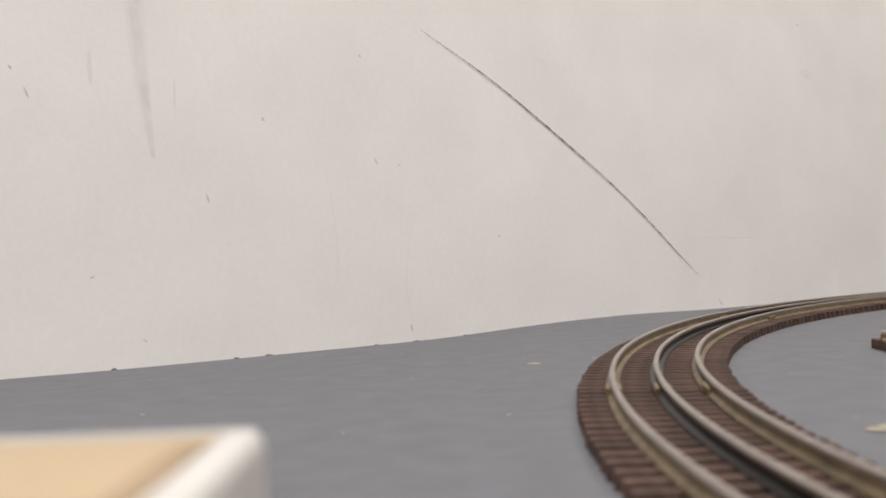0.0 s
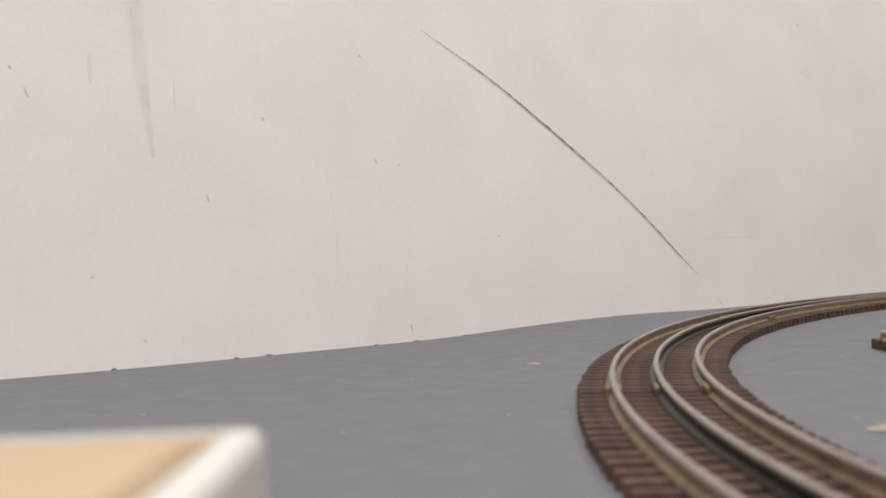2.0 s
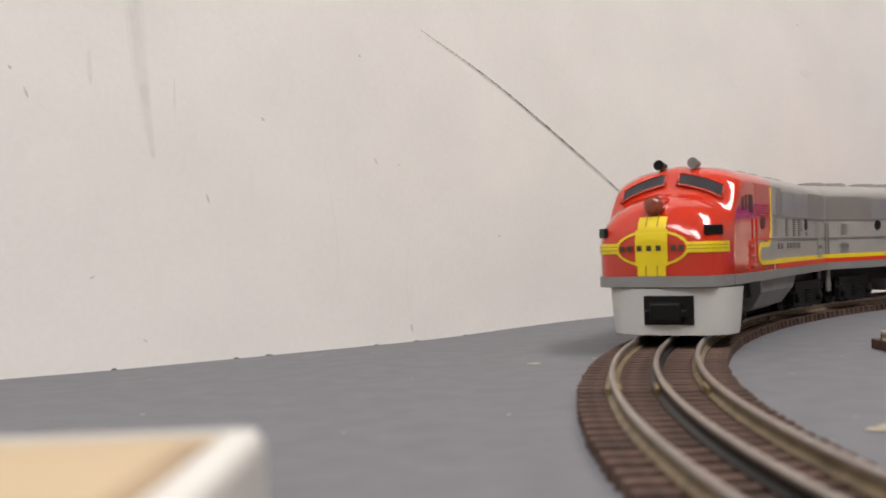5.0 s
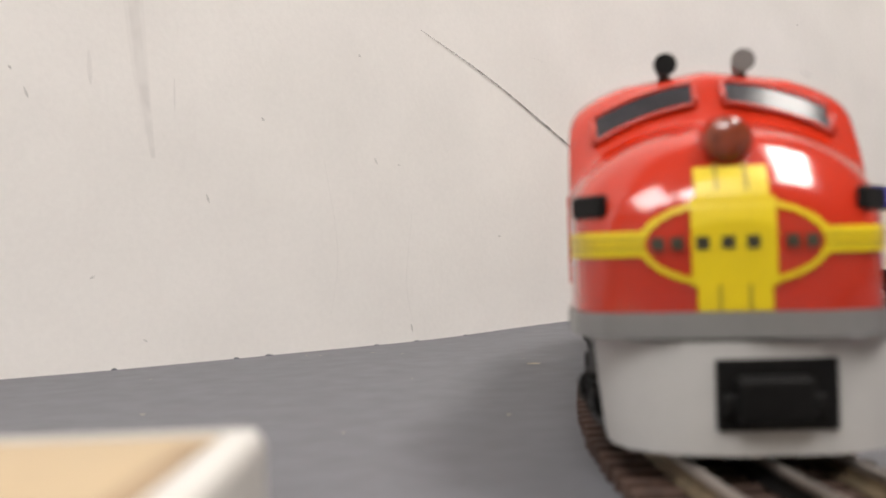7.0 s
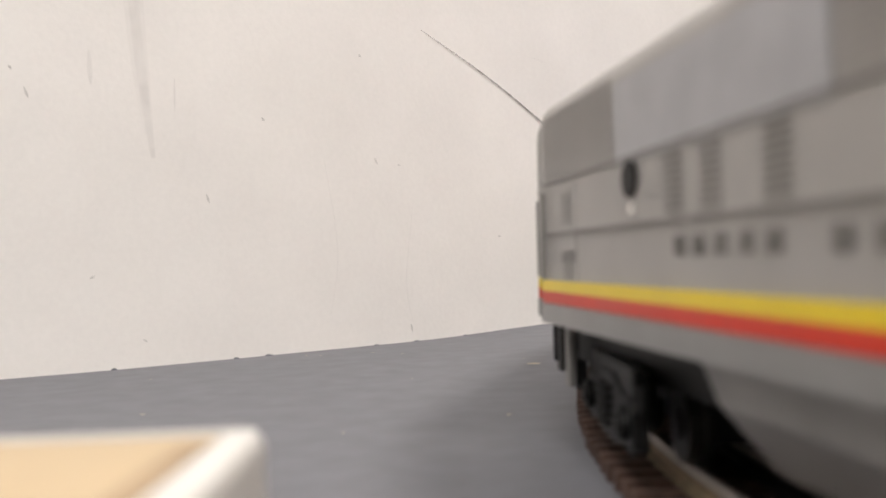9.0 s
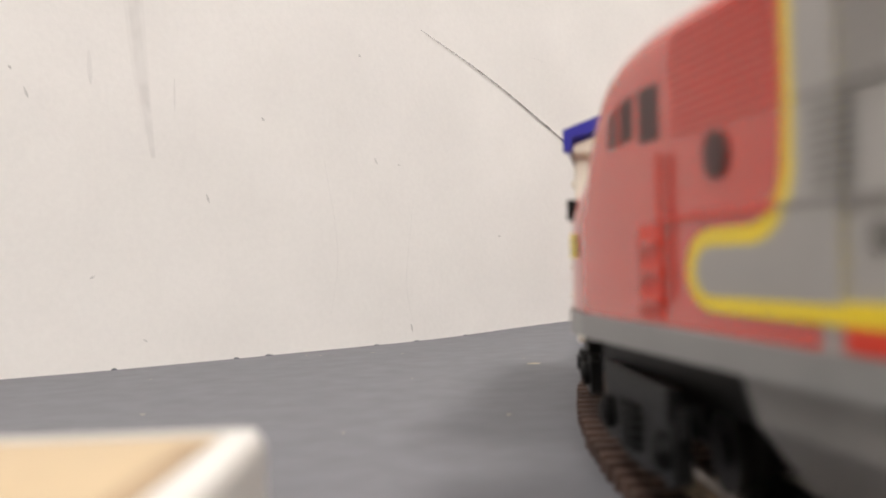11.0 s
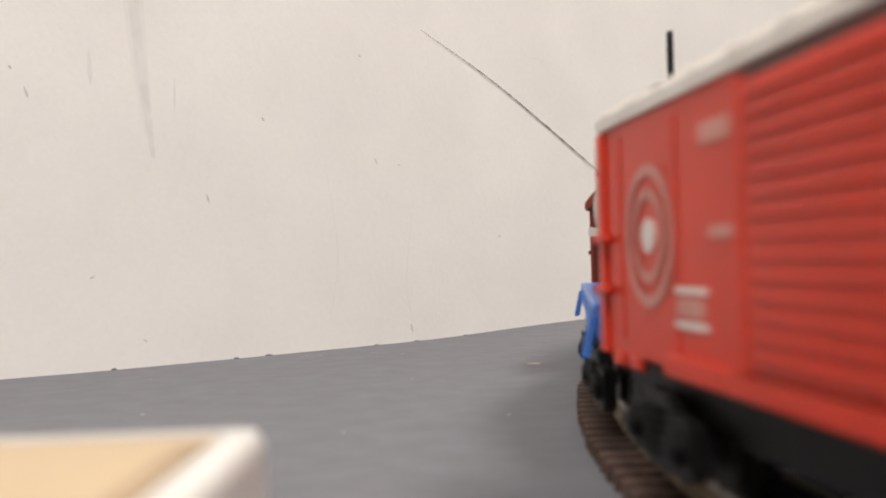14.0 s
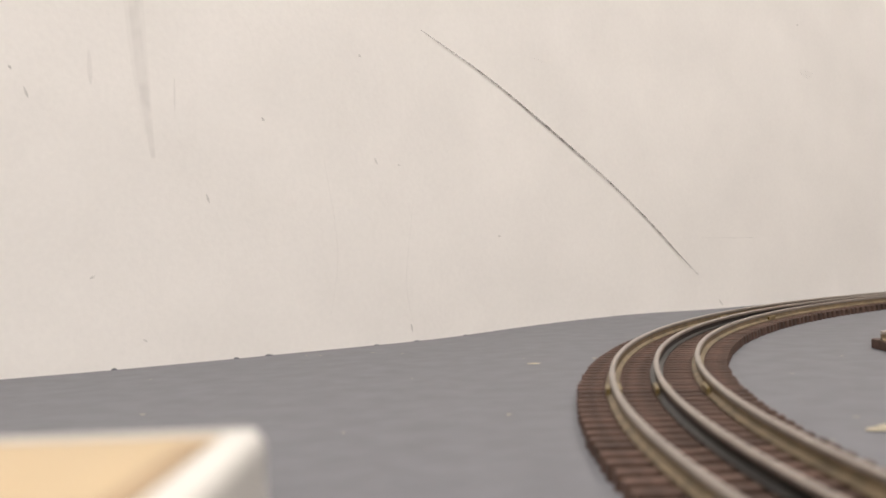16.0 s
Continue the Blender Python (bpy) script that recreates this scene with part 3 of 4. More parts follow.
    for y in (-13.3, -9.9, -5.4, -1.0, 3.3, 10.0, 13.3):
        nose_patch(bm, lambda a, b: True, y - 1.15, y + 1.15, 42.4, 45.0, 1.05, 3, 2)
    part("lettering_bar", bm, NOSE_INK, e, "dark lettering reduced to bars")
    # silver band round the foot of the nose, and the skirt along the sides
    bm = nose_patch(bmesh.new(), lambda y, z: True, -29.9, 29.9, 24.6, 29.9, 1.1, 44, 4)
    part("nose_band", bm, SKIRT, e, "silver band below the nose")
    for s in (-1, 1):
        side_sheet([(-F + 1, 24.6), (F - 23, 24.6), (F - 23, 29.6), (-F + 1, 29.6)], s, SKIRT, e, "side_skirt", y=30.0, lift=0.6)
        side_sheet([(-F + 1, 29.8), (20, 29.8), (20, 32.8), (-F + 1, 32.8)], s, BOX_RED, e, "red_stripe")
        side_sheet([(-F + 1, 32.8), (50, 32.8), (50, 35.6), (-F + 1, 35.6)], s, YELLOW, e, "yellow_stripe")
        # the red sweep: grey lobe on the red flank, with its yellow outline
        lobe = [(20, 35.2), (51, 35.2)] + arc_pts(51, 38.9, 5.0, -90, 90, 10, 3.7) + [(39, 42.6)] + arc_pts(40, 52.6, 11.0, -92, -175, 10, 10.0) + [(28, 60), (28, 74), (20, 74)]
        rim = [(20, 32.8), (51, 32.8)] + arc_pts(51, 39.0, 8.2, -90, 90, 10, 6.2) + [(40, 45.2)] + arc_pts(40.6, 53.6, 9.0, -90, -172, 10, 8.4) + [(31, 60), (31, 76), (20, 76)]
        side_sheet(rim, s, YELLOW, e, "sweep_outline", "yellow line round the red sweep", lift=0.22)
        side_sheet(lobe[:-3] + [(28.8, 60), (28.8, 76), (20, 76)], s, GREY, e, "sweep_field", lift=0.38)
        # belt and upper panel lines
        part("belt_line", blk(-F + 4, 33, s * 30 - 0.5, s * 30 + 0.5, 46.8, 47.7), GREY_LINE, body)
        part("belt_line", blk(34, F - 62, s * 30 - 0.5, s * 30 + 0.4, 46.8, 47.6), BOX_RED, body)
        part("panel_line", blk(-F + 4, 28, s * 30 - 0.3, s * 30 + 0.45, 59.8, 60.6), GREY_LINE, body)
        bm = bmesh.new()
        prev = None
        for k in range(8):
            z = 59.4 + k * 2.3
            y = s * (side_y(z) + 0.25)
            row = [bm.verts.new((x, y, z)) for x in (-71, 4)]
            if prev:
                bm.faces.new((prev[0], prev[1], row[1], row[0]))
            prev = row
        part("filter_panel", bm, SILVER, e, "bright silver screen panel", smooth=True)
        for x0, x1, m in ((-F + 5, -73, GREY), (6, 27, GREY), (33, 64, BOX_RED)):
            bm = bmesh.new()
            for k in range(13):
                z = 60.4 + k * 1.35
                y0 = s * side_y(z)
                block(bm, x0, x1, y0 - 0.25, y0 + 0.22, z, z + 0.5)
            part("grille", bm, m, body, "fine horizontal grille ribs")
        part("panel_bar", blk(-31.6, -30.4, s * 29.9 - 0.3, s * 29.9 + 0.6, 59.4, 74), GREY, e)
        for x in (-43, -29, -9, 21.5):
            bm = bmesh.new()
            w = 3.8 if x > 0 else 3.4
            for k in range(8):
                block(bm, x - w, x + w, s * 30 - 0.3, s * 30 + 0.55, 48.9 + k * 1.35, 49.5 + k * 1.35)
            part("louvre", bm, GREY_LINE, body, "slatted louvre")
        for x, m in ((-63, BLACK), (49, MAROON_DARK)):
            part("porthole", rod(bmesh.new(), (x, s * 29.4, 56), (x, s * 30.5, 56), 3.6, 20), m, e, "round dark porthole")
        part("lamp_bracket", blk(-64.4, -61.6, s * 30 - 0.2, s * 30 + 0.8, 48.8, 51.4, bevel=0.4), CHROME, e)
        for x in (-52.5,):
            part("hatch", blk(x - 3, x + 3, s * 30 - 0.2, s * 30 + 0.6, 52, 58.5, bevel=0.3), GREY, body)
        part("door", blk(-112, -99, s * 30 - 0.2, s * 30 + 0.5, 33.8, 58.6, bevel=0.3), GREY, e, "flush side door")
        for z in (36, 49.5):
            part("door_panel", blk(-109.5, -101.5, s * 30 - 0.2, s * 30 + 0.75, z, z + 7.5), GREY, e)
        part("rear_handrail", rod(bmesh.new(), (-F + 6, s * 30.8, 36), (-F + 6, s * 30.8, 58), 0.5, 6), GREY_LINE, e)
        # cab door recess with ladder and the cab side window
        part("cab_door", blk(68, 77.5, s * 30 - 0.3, s * 30 + 0.3, 30.5, 46.5), BOX_RED, e, "darker red recessed cab door")
        bm = bmesh.new()
        for z in (33, 38, 43):
            block(bm, 68.5, 77, s * 30 - 0.2, s * 30 + 1.1, z, z + 0.9)
        part("ladder", bm, RED, e)
        part("cab_door_upper", blk(68.4, 77, s * 29.4 - 0.3, s * 29.4 + 0.65, 61, 70.5), MAROON_DARK, e)
        part("cab_window", prism(bmesh.new(), [(79.5, 62.5), (92, 62), (90.5, 68.5), (79.5, 70.5)], s * 28.4, s * 30.1), MAROON_DARK, e, "dark cab side window")
        part("window_post", blk(85.6, 86.8, s * 29.6 - 0.3, s * 29.6 + 0.7, 61.5, 69.5), RED, e)
        part("handrail", rod(bmesh.new(), (66.5, s * 31, 34), (66.5, s * 31, 58), 0.5, 6), RED, e)
        bm = bmesh.new()
        for x in (-43, -35.6, -28, -20, -12.4, 3, 11):
            for k in (0, 2.6):
                block(bm, x + k, x + k + 1.4, s * 30 - 0.2, s * 30 + 0.4, 41.2, 44.6)
            block(bm, x, x + 4, s * 30 - 0.2, s * 30 + 0.4, 42.6, 43.3)
        part("lettering_bar", bm, INK, e, "dark lettering reduced to bars")
        part("lettering_bar", blk(-111, -100, s * 30 - 0.2, s * 30 + 0.9, 40, 42.5), INK, e)
    # roof fans
    for x in (-96, -70, -30, -4):
        bm = rod(bmesh.new(), (x, 0, 85.5), (x, 0, 88.8), 10.5, 28)
        rod(bm, (x, 0, 88.8), (x, 0, 89.4), 8.5, 28)
        part("roof_fan", bm, GREY, e, "round grey roof fan")
    # fuel tank, floor, rear diaphragm
    bm = loft(bmesh.new(), [[(x, y * k, z) for y, z in ((-28.6, 25), (-27.8, 17.5), (-22.5, 8.5), (-14, 5), (14, 5), (22.5, 8.5), (27.8, 17.5), (28.6, 25))] for x, k in ((-40, 0.98), (-38, 1), (46, 1), (48, 0.98))])
    for v in bm.verts:
        if v.co.z < 20 and v.co.x < -30:
            v.co.x += (25 - v.co.z) * 0.75
        if v.co.z < 20 and v.co.x > 30:
            v.co.x -= (25 - v.co.z) * 0.35
    part("fuel_tank", bm, TANK_GREY, e, "grey fuel tank skirt")
    part("underframe", blk(-F + 3, F - 10, -22, 22, 15, 25.5), BLACK, e)
    bm = block(bmesh.new(), -F - 0.8, -F + 1, -10, 10, 27, 73, 0.6)
    part("diaphragm", bm, GREY_LINE, e, "ribbed end diaphragm")
    for s in (-1, 1):
        part("rear_step", blk(-F + 0.5, -F + 4, s * 26 - 0.8, s * 26 + 0.8, 12, 25), BLACK, e)
        part("rear_step", blk(-F + 9, -F + 13, s * 26.5 - 0.8, s * 26.5 + 0.8, 9, 25, bevel=0.4), GREY_LINE, e)
    coupler(e, -F - 2, -1)
    for x in (-90, 90):
        t = truck(e, x, bend, half=12.0 if x > 0 and bend > 0 else 20.0, wide=26.5, top=21, heavy=True)
        if x > 0 and bend > 0:
            # the pilot swings with the leading truck
            half_plan = [(31.6, 15), (31.8, 18), (31.8, 22), (31.2, 27), (29.0, 33), (24, 37.4), (16.5, 40.4), (8, 41.8)]
            plan = [(-a, b) for a, b in half_plan] + [(0, 41.6)] + half_plan[::-1]
            rows = [[(px + (0.35 * (24 - z) if px < 16 else 0.17 * (24 - z) if px < 20 else 0), py * ky + 1.4, z) for py, px in plan] for z, ky in ((24.0, 1.0), (14, 0.985), (4, 0.955), (1.6, 0.94))]
            inner = [[(px + (0.35 * (24 - z) if px < 16 else 0), py * ky * 0.95 + 1.4, z) for py, px in plan] for z, ky in ((1.6, 0.94), (24.0, 1.0))]
            bm = loft(bmesh.new(), rows + inner, close_ring=False, caps=False)
            p = auto_smooth(part("pilot", bm, PILOT, t, "smooth pale grey pilot"), 45)
            part("coupler_pocket", blk(38, 42.6, -10.2, 13.4, 6.6, 20.6, bevel=0.5), BLACK, t, "black coupler opening")
            bm = block(bmesh.new(), 42, 46, -7, 8, 8, 17.5, 1.2)
            block(bm, 43, 45, -9.5, 10.5, 10, 14, 0.8)
            part("front_coupler", bm, BLACK, t, "black knuckle coupler")
    for ob in e.children:
        if ob.name.split(".")[0] not in ("truck", "headlight", "horn", "roof_fan", "coupler"):
            for piece in (ob, *ob.children):
                for v in piece.data.vertices:
                    v.co.y *= 1.08
    for ob in e.children:
        if ob.name.split(".")[0] not in ("truck", "coupler"):
            for piece in (ob, *ob.children):
                for v in piece.data.vertices:
                    if v.co.z > 0.03:
                        v.co.z = 0.03 + (v.co.z - 0.03) * 0.982
    return e


def ladder_on_end(parent, x, way, y0, y1, zs, m):
    for z in zs:
        part("rung", blk(min(x, x + way * 2.2), max(x, x + way * 2.2), y0, y1, z, z + 1.5, bevel=0.3), m, parent)


def gable_roof(length, half, z0, rise, over, m, parent, label, thick=2.5, knee=(0.5, 0.62)):
    pts = [(-half - over, z0), (-half - over, z0 + thick), (-half * knee[0], z0 + thick + rise * knee[1]), (0, z0 + thick + rise), (half * knee[0], z0 + thick + rise * knee[1]), (half + over, z0 + thick), (half + over, z0)]
    return part("roof", loft(bmesh.new(), [[(x, y, z) for y, z in pts] for x in (-length / 2 - over, length / 2 + over)]), m, parent, label)


def reefer():
    e = tagged(new("toy_reefer_car"), "cream-white toy refrigerator car with blue peaked roof", "toy railway car", "train vehicles")
    L, W = 170.0, 26.0
    F = L / 2
    body = part("body", blk(-F, F, -W, W, 22, 69.5, bevel=0.6), CREAM, e)
    gable_roof(L, W, 69.2, 8.0, 1.9, BLUE_ROOF, e, "blue peaked roof", 4.4)
    for way in (-1, 1):
        gable = [(-W, 68.5), (W, 68.5), (W, 70.4), (W * 0.5, 74.9), (0, 77.6), (-W * 0.5, 74.9), (-W, 70.4)]
        part("end_gable", loft(bmesh.new(), [[(x, y, z) for y, z in gable] for x in (way * (F - 1), way * (F + 2.15))]), CREAM, e, "cream end wall under the roof peak")
    for k in range(9):
        x = -F + 8 + k * (L - 16) / 8
        bm = loft(bmesh.new(), [[(xx, y, z) for y, z in ((-28.2, 73.3), (-28.2, 74.2), (-13, 79.2), (0, 82.0), (13, 79.2), (28.2, 74.2), (28.2, 73.3), (0, 79.0))] for xx in (x - 1.5, x + 1.5)])
        part("roof_rib", bm, BLUE_ROOF, e)
    for way in (-1, 1):
        lip = [(-28.6, 68.4), (-28.6, 74.4), (-13, 80.0), (0, 83.0), (13, 80.0), (28.6, 74.4), (28.6, 68.4), (26.6, 68.8), (26.2, 72.0), (0, 79.4), (-26.2, 72.0), (-26.6, 68.8)]
        part("roof_end", loft(bmesh.new(), [[(x, y, z) for y, z in lip] for x in sorted((way * (F + 0.6), way * (F + 3.4)))]), BLUE_ROOF, e, "raised blue end rim of the roof")
        part("walk_end", blk(*sorted((way * (F - 2), way * (F + 6.5))), -7, 7, 82.4, 84.6, bevel=0.4), BLUE_ROOF, e)
    bm = loft(bmesh.new(), [[(x, y, z) for y, z in ((-25, 73), (-17, 85.4), (0, 86.0), (17, 85.4), (25, 73))] for x in (-64, 34)])
    part("roof_hatch", bm, BLUE_ROOF, e, "raised blue middle of the roof")
    part("running_board", blk(-F - 3, F + 3, -5, 5, 79.8, 82.6, bevel=0.3), BLUE_ROOF, e)
    for s in (-1, 1):
        y = lambda a, b: (min(s * (W + a), s * (W + b)), max(s * (W + a), s * (W + b)))
        part("sill", blk(-62, 62, *y(-0.5, 2.0), 21.5, 26.0, bevel=0.7), CREAM, e, "projecting cream side sill")
        for x in (-79, -68, 68, 79):
            part("corner_step", blk(x - 4, x + 4, *y(-1.5, 0.4), 18.2, 22.5, bevel=0.8), CREAM, e)
        part("door_frame", blk(-22, 22, *y(-0.4, 1.3), 26, 64, bevel=0.4), CREAM, e)
        part("door", blk(-19, 19, *y(0, 2.2), 27.5, 62.0, bevel=0.5), CREAM, e, "plug door with raised bars")
        part("door_rail", blk(-46, 46, *y(0, 2.4), 62.4, 64.4, bevel=0.4), CREAM, e)
        for z in (33, 43, 51, 58):
            part("door_bar", blk(-17, 17, *y(2.0, 2.8), z, z + 1.6, bevel=0.3), CREAM, e)
            # Shade below each door bar, put in as a darker strip
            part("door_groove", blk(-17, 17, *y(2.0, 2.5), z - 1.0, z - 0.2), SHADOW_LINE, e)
        for x0, x1 in ((-82, -26), (26, 82)):
            for k in range(11):
                # Plank joints: raised strips with the shade put into their colour
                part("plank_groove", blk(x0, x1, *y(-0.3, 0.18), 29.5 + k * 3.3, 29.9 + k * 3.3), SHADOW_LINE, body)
        for x in (-25, -54, 54, 25):
            part("side_post", blk(x - 1.3, x + 1.3, *y(0, 1.1), 26, 66, bevel=0.3), CREAM, e)
        for z in (30, 38, 46, 54):
            part("grab_iron", blk(70, 80, *y(0, 2.2), z, z + 1.2, bevel=0.3), CREAM, e)
            part("grab_iron", blk(-78, -70, *y(0, 1.0), z, z + 1.2, bevel=0.3), CREAM, e)
        # The roof's shade on the wall top, painted as a darker strip
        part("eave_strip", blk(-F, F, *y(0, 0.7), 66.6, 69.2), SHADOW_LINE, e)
        part("printed_bar", blk(-37, -30, *y(0.2, 0.45), 52, 53.2), RED_PRINT, e, "red printed marks")
        part("printed_bar", blk(-37, -30, *y(0.2, 0.45), 47.0, 48.2), RED_PRINT, e)
        part("printed_bar", blk(-36, -31, *y(0.2, 0.45), 48.5, 51.7), RED_PRINT, e)
        part("printed_bar", blk(-37, -31, *y(0.2, 0.45), 36.6, 38.4), BLUE_PRINT, e, "small blue lettering reduced to bars")
        part("printed_bar", blk(-38, -30, *y(0.2, 0.45), 32.6, 34.4), BLUE_PRINT, e)
        for k in range(9):
            part("printed_bar", blk(-16 + k * 3.2, -13.9 + k * 3.2, *y(2.0, 2.5), 53.4 + 0.3 * (k % 3), 55.9), LILAC_PALE, e)
        part("printed_line", blk(-16, 12, *y(2.0, 2.45), 52.2, 52.8), LILAC_PALE, e)
        part("printed_bar", blk(24, 31, *y(1.1, 1.4), 32, 33.6), BLUE_PRINT, e)
        part("printed_bar", blk(24, 31, *y(1.1, 1.4), 29, 30.6), BLUE_PRINT, e)
        star = [(66 + 7 * math.sin(i * math.pi / 4) * (1 if i % 2 == 0 else 0.45), 52 + 7 * math.cos(i * math.pi / 4) * (1 if i % 2 == 0 else 0.45)) for i in range(8)]
        part("printed_star", prism(bmesh.new(), star, *y(0.0, 0.4)), BLUE_PRINT, e)
        part("printed_bar", blk(58, 74, *y(0.2, 0.6), 50.9, 53.1), RED_PRINT, e)
    for way in (-1, 1):
        ladder_on_end(e, way * F, way, -22 if way > 0 else 12, -12 if way > 0 else 22, [27 + k * 6.4 for k in range(6)], CREAM)
        part("brake_wheel", rod(bmesh.new(), (way * (F + 3.5), 2, 67), (way * (F + 5), 2, 67), 4.6, 20), BLACK, e, "small black brake wheel")
        part("brake_shelf", blk(min(way * F, way * (F + 5)), max(way * F, way * (F + 5)), -4, 8, 58.5, 60.2, bevel=0.3), CREAM, e)
        part("printed_dot", rod(bmesh.new(), (way * F, -18.5, 56.5), (way * (F + 0.5), -18.5, 56.5), 1.3, 14), BLUE_PRINT, e)
        if way < 0:
            part("brake_lever", blk(*sorted((way * F, way * (F + 2.4))), -W + 0.5, -W + 4, 37, 42.5, bevel=0.4), BLACK, e, "small black lever box")
        coupler(e, way * (F - 2), way)
        truck(e, way * 50, 1)
    part("underframe", blk(-F + 6, F - 6, -21, 21, 10, 22), BLACK, e)
    return e


def boxcar():
    e = tagged(new("toy_boxcar"), "red toy boxcar with white ribbed ends and roof", "toy railway car", "train vehicles")
    L, W = 172.0, 24.2
    F = L / 2
    body = part("body", blk(-F + 1, F - 1, -W, W, 20.5, 69.2, bevel=0.5), BOX_RED, e)
    gable_roof(L - 2, W, 68.8, 4.2, 0.9, WHITE, e, "white low-pitched roof", 2.6, (0.86, 0.6))
    for k in range(11):
        x = -F + 8 + k * (L - 16) / 10
        bm = loft(bmesh.new(), [[(xx, y, z) for y, z in ((-25.4, 70.8), (-25.4, 72.2), (-20.8, 74.9), (0, 76.7), (20.8, 74.9), (25.4, 72.2), (25.4, 70.8), (0, 74))] for xx in (x - 1.4, x + 1.4)])
        part("roof_rib", bm, WHITE, e)
    part("running_board", blk(-F - 1, F + 1, -5, 5, 74.6, 77.0, bevel=0.3), HULL_TOP, e, "grey roof walk")
    for way in (-1, 1):
        x0, x1 = sorted((way * (F - 1), way * (F + 0.6)))
        end = part("end_wall", blk(x0, x1, -W + 0.6, W - 0.6, 20.5, 69.5, bevel=0.3), WHITE, e, "white pressed end with ribs")
        sy = -1 if way > 0 else 1
        for k in range(11):
            z = 23.6 + k * 4.35
            rib = rod(bmesh.new(), (way * (F - 0.2), sy * -W * 0.92, z), (way * (F - 0.2), sy * W * 0.52, z), 1.55, 12)
            for side in (-0.92, 0.52):
                bmesh.ops.create_uvsphere(rib, u_segments=10, v_segments=6, radius=1.55, matrix=Matrix.Translation((way * (F - 0.2), sy * W * side, z)))
            part("rib", rib, WHITE, end)
        for k in range(6):
            z = 25 + k * 7.5
            part("rung", blk(*sorted((way * F, way * (F + 3))), *sorted((sy * W * 0.6, sy * W * 0.94)), z, z + 1.5, bevel=0.3), WHITE, end)
        part("end_post", blk(*sorted((way * F, way * (F + 1.2))), *sorted((sy * W * 0.53, sy * W * 0.57)), 22, 68), WHITE, end)
        coupler(e, way * (F - 2), way)
        truck(e, way * 50, 1)
    for s in (-1, 1):
        y = lambda a, b: (min(s * (W + a), s * (W + b)), max(s * (W + a), s * (W + b)))
        for x in (-F + 2.2, F - 2.2):
            part("corner_post", blk(x - 2.2, x + 2.2, *y(-0.4, 1.0), 20, 68.3, bevel=0.4), BOX_RED, e)
        part("side_sill", blk(-46, 46, *y(-0.3, 1.8), 19.5, 23.5, bevel=0.6), BOX_RED, e)
        for x in (-76, -66, 66, 76):
            part("corner_step", blk(x - 3.6, x + 3.6, *y(-1.5, 0.4), 17.8, 21, bevel=0.8), BOX_RED, e)
        part("door_track", blk(-15, 60, *y(0, 1.2), 66.2, 68.2, bevel=0.3), MAROON_DARK, e)
        door = part("door", blk(-11.5, 30, *y(0, 1.9), 24, 66, bevel=0.5), BOX_RED, e, "ribbed red sliding door")
        for k in range(14):
            part("door_rib", blk(-9, 27.5, *y(1.7, 2.7), 26 + k * 2.85, 27.2 + k * 2.85, bevel=0.25), BOX_RED, door)
        part("door_post", blk(30, 33.5, *y(0, 2.3), 23, 67, bevel=0.4), BOX_RED, e)
        part("door_post", blk(-15, -11.5, *y(0, 2.3), 23, 67, bevel=0.4), BOX_RED, e)
        for x in (-72, -42, 44, 74):
            part("rivet_strip", blk(x - 0.5, x + 0.5, *y(0, 0.35), 24, 66), BOX_RED, body)
        for z in (33, 44):
            part("grab_iron", blk(-F + 1, -F + 9, *y(0.4, 2.6), z, z + 1.8, bevel=0.5), BOX_RED, e)
            part("grab_iron", blk(F - 9, F - 1, *y(0.4, 2.6), z, z + 1.8, bevel=0.5), BOX_RED, e)
        for cx, rr in ((-55.5, 13.0), (60, 14.0)):
            for r0, r1 in ((rr - 2.0, rr), (rr - 6.2, rr - 4.4)):
                bm = bmesh.new()
                n = 28
                ring = [[bm.verts.new((cx + r * math.cos(2 * math.pi * i / n), s * (W + 0.4), 45 + r * 1.06 * math.sin(2 * math.pi * i / n))) for r in (r0, r1)] for i in range(n)]
                for i in range(n):
                    bm.faces.new((ring[i][0], ring[i][1], ring[(i + 1) % n][1], ring[(i + 1) % n][0]))
                part("emblem_ring", bm, FADED_PRINT, e, "pale printed ring")
            part("emblem_center", rod(bmesh.new(), (cx, s * (W - 0.2), 45), (cx, s * (W + 0.4), 45), 3.4, 16), WHITE_PRINT, e)
        for x0, x1, z0, z1, m in ((38, 56, 61, 64, FADED_PRINT), (36, 44, 43.5, 46, WHITE_PRINT), (36, 44, 30.5, 32, FADED_PRINT), (36, 44, 27.4, 29, FADED_PRINT), (-30, -17, 59.2, 62.6, FADED_PRINT),
                                  (-27, -17, 43.8, 45.8, FADED_PRINT), (-42, -29, 34.4, 35.6, WHITE_PRINT), (-42, -29, 28.4, 29.6, WHITE_PRINT), (-41, -30, 30.4, 33.6, FADED_PRINT)):
            part("lettering_bar", blk(x0, x1, *y(-0.2, 0.5), z0, z1), m, e)
    part("underframe", blk(-F + 6, F - 6, -20, 20, 9.5, 21), BLACK, e)
    # Added pale block, standing in for bright table glimpsed through the gaps
    part("under_box", blk(30, 42, -20, 20, 8, 13, bevel=1), PILOT, e, "added pale block for the bright gaps under the car")
    return e


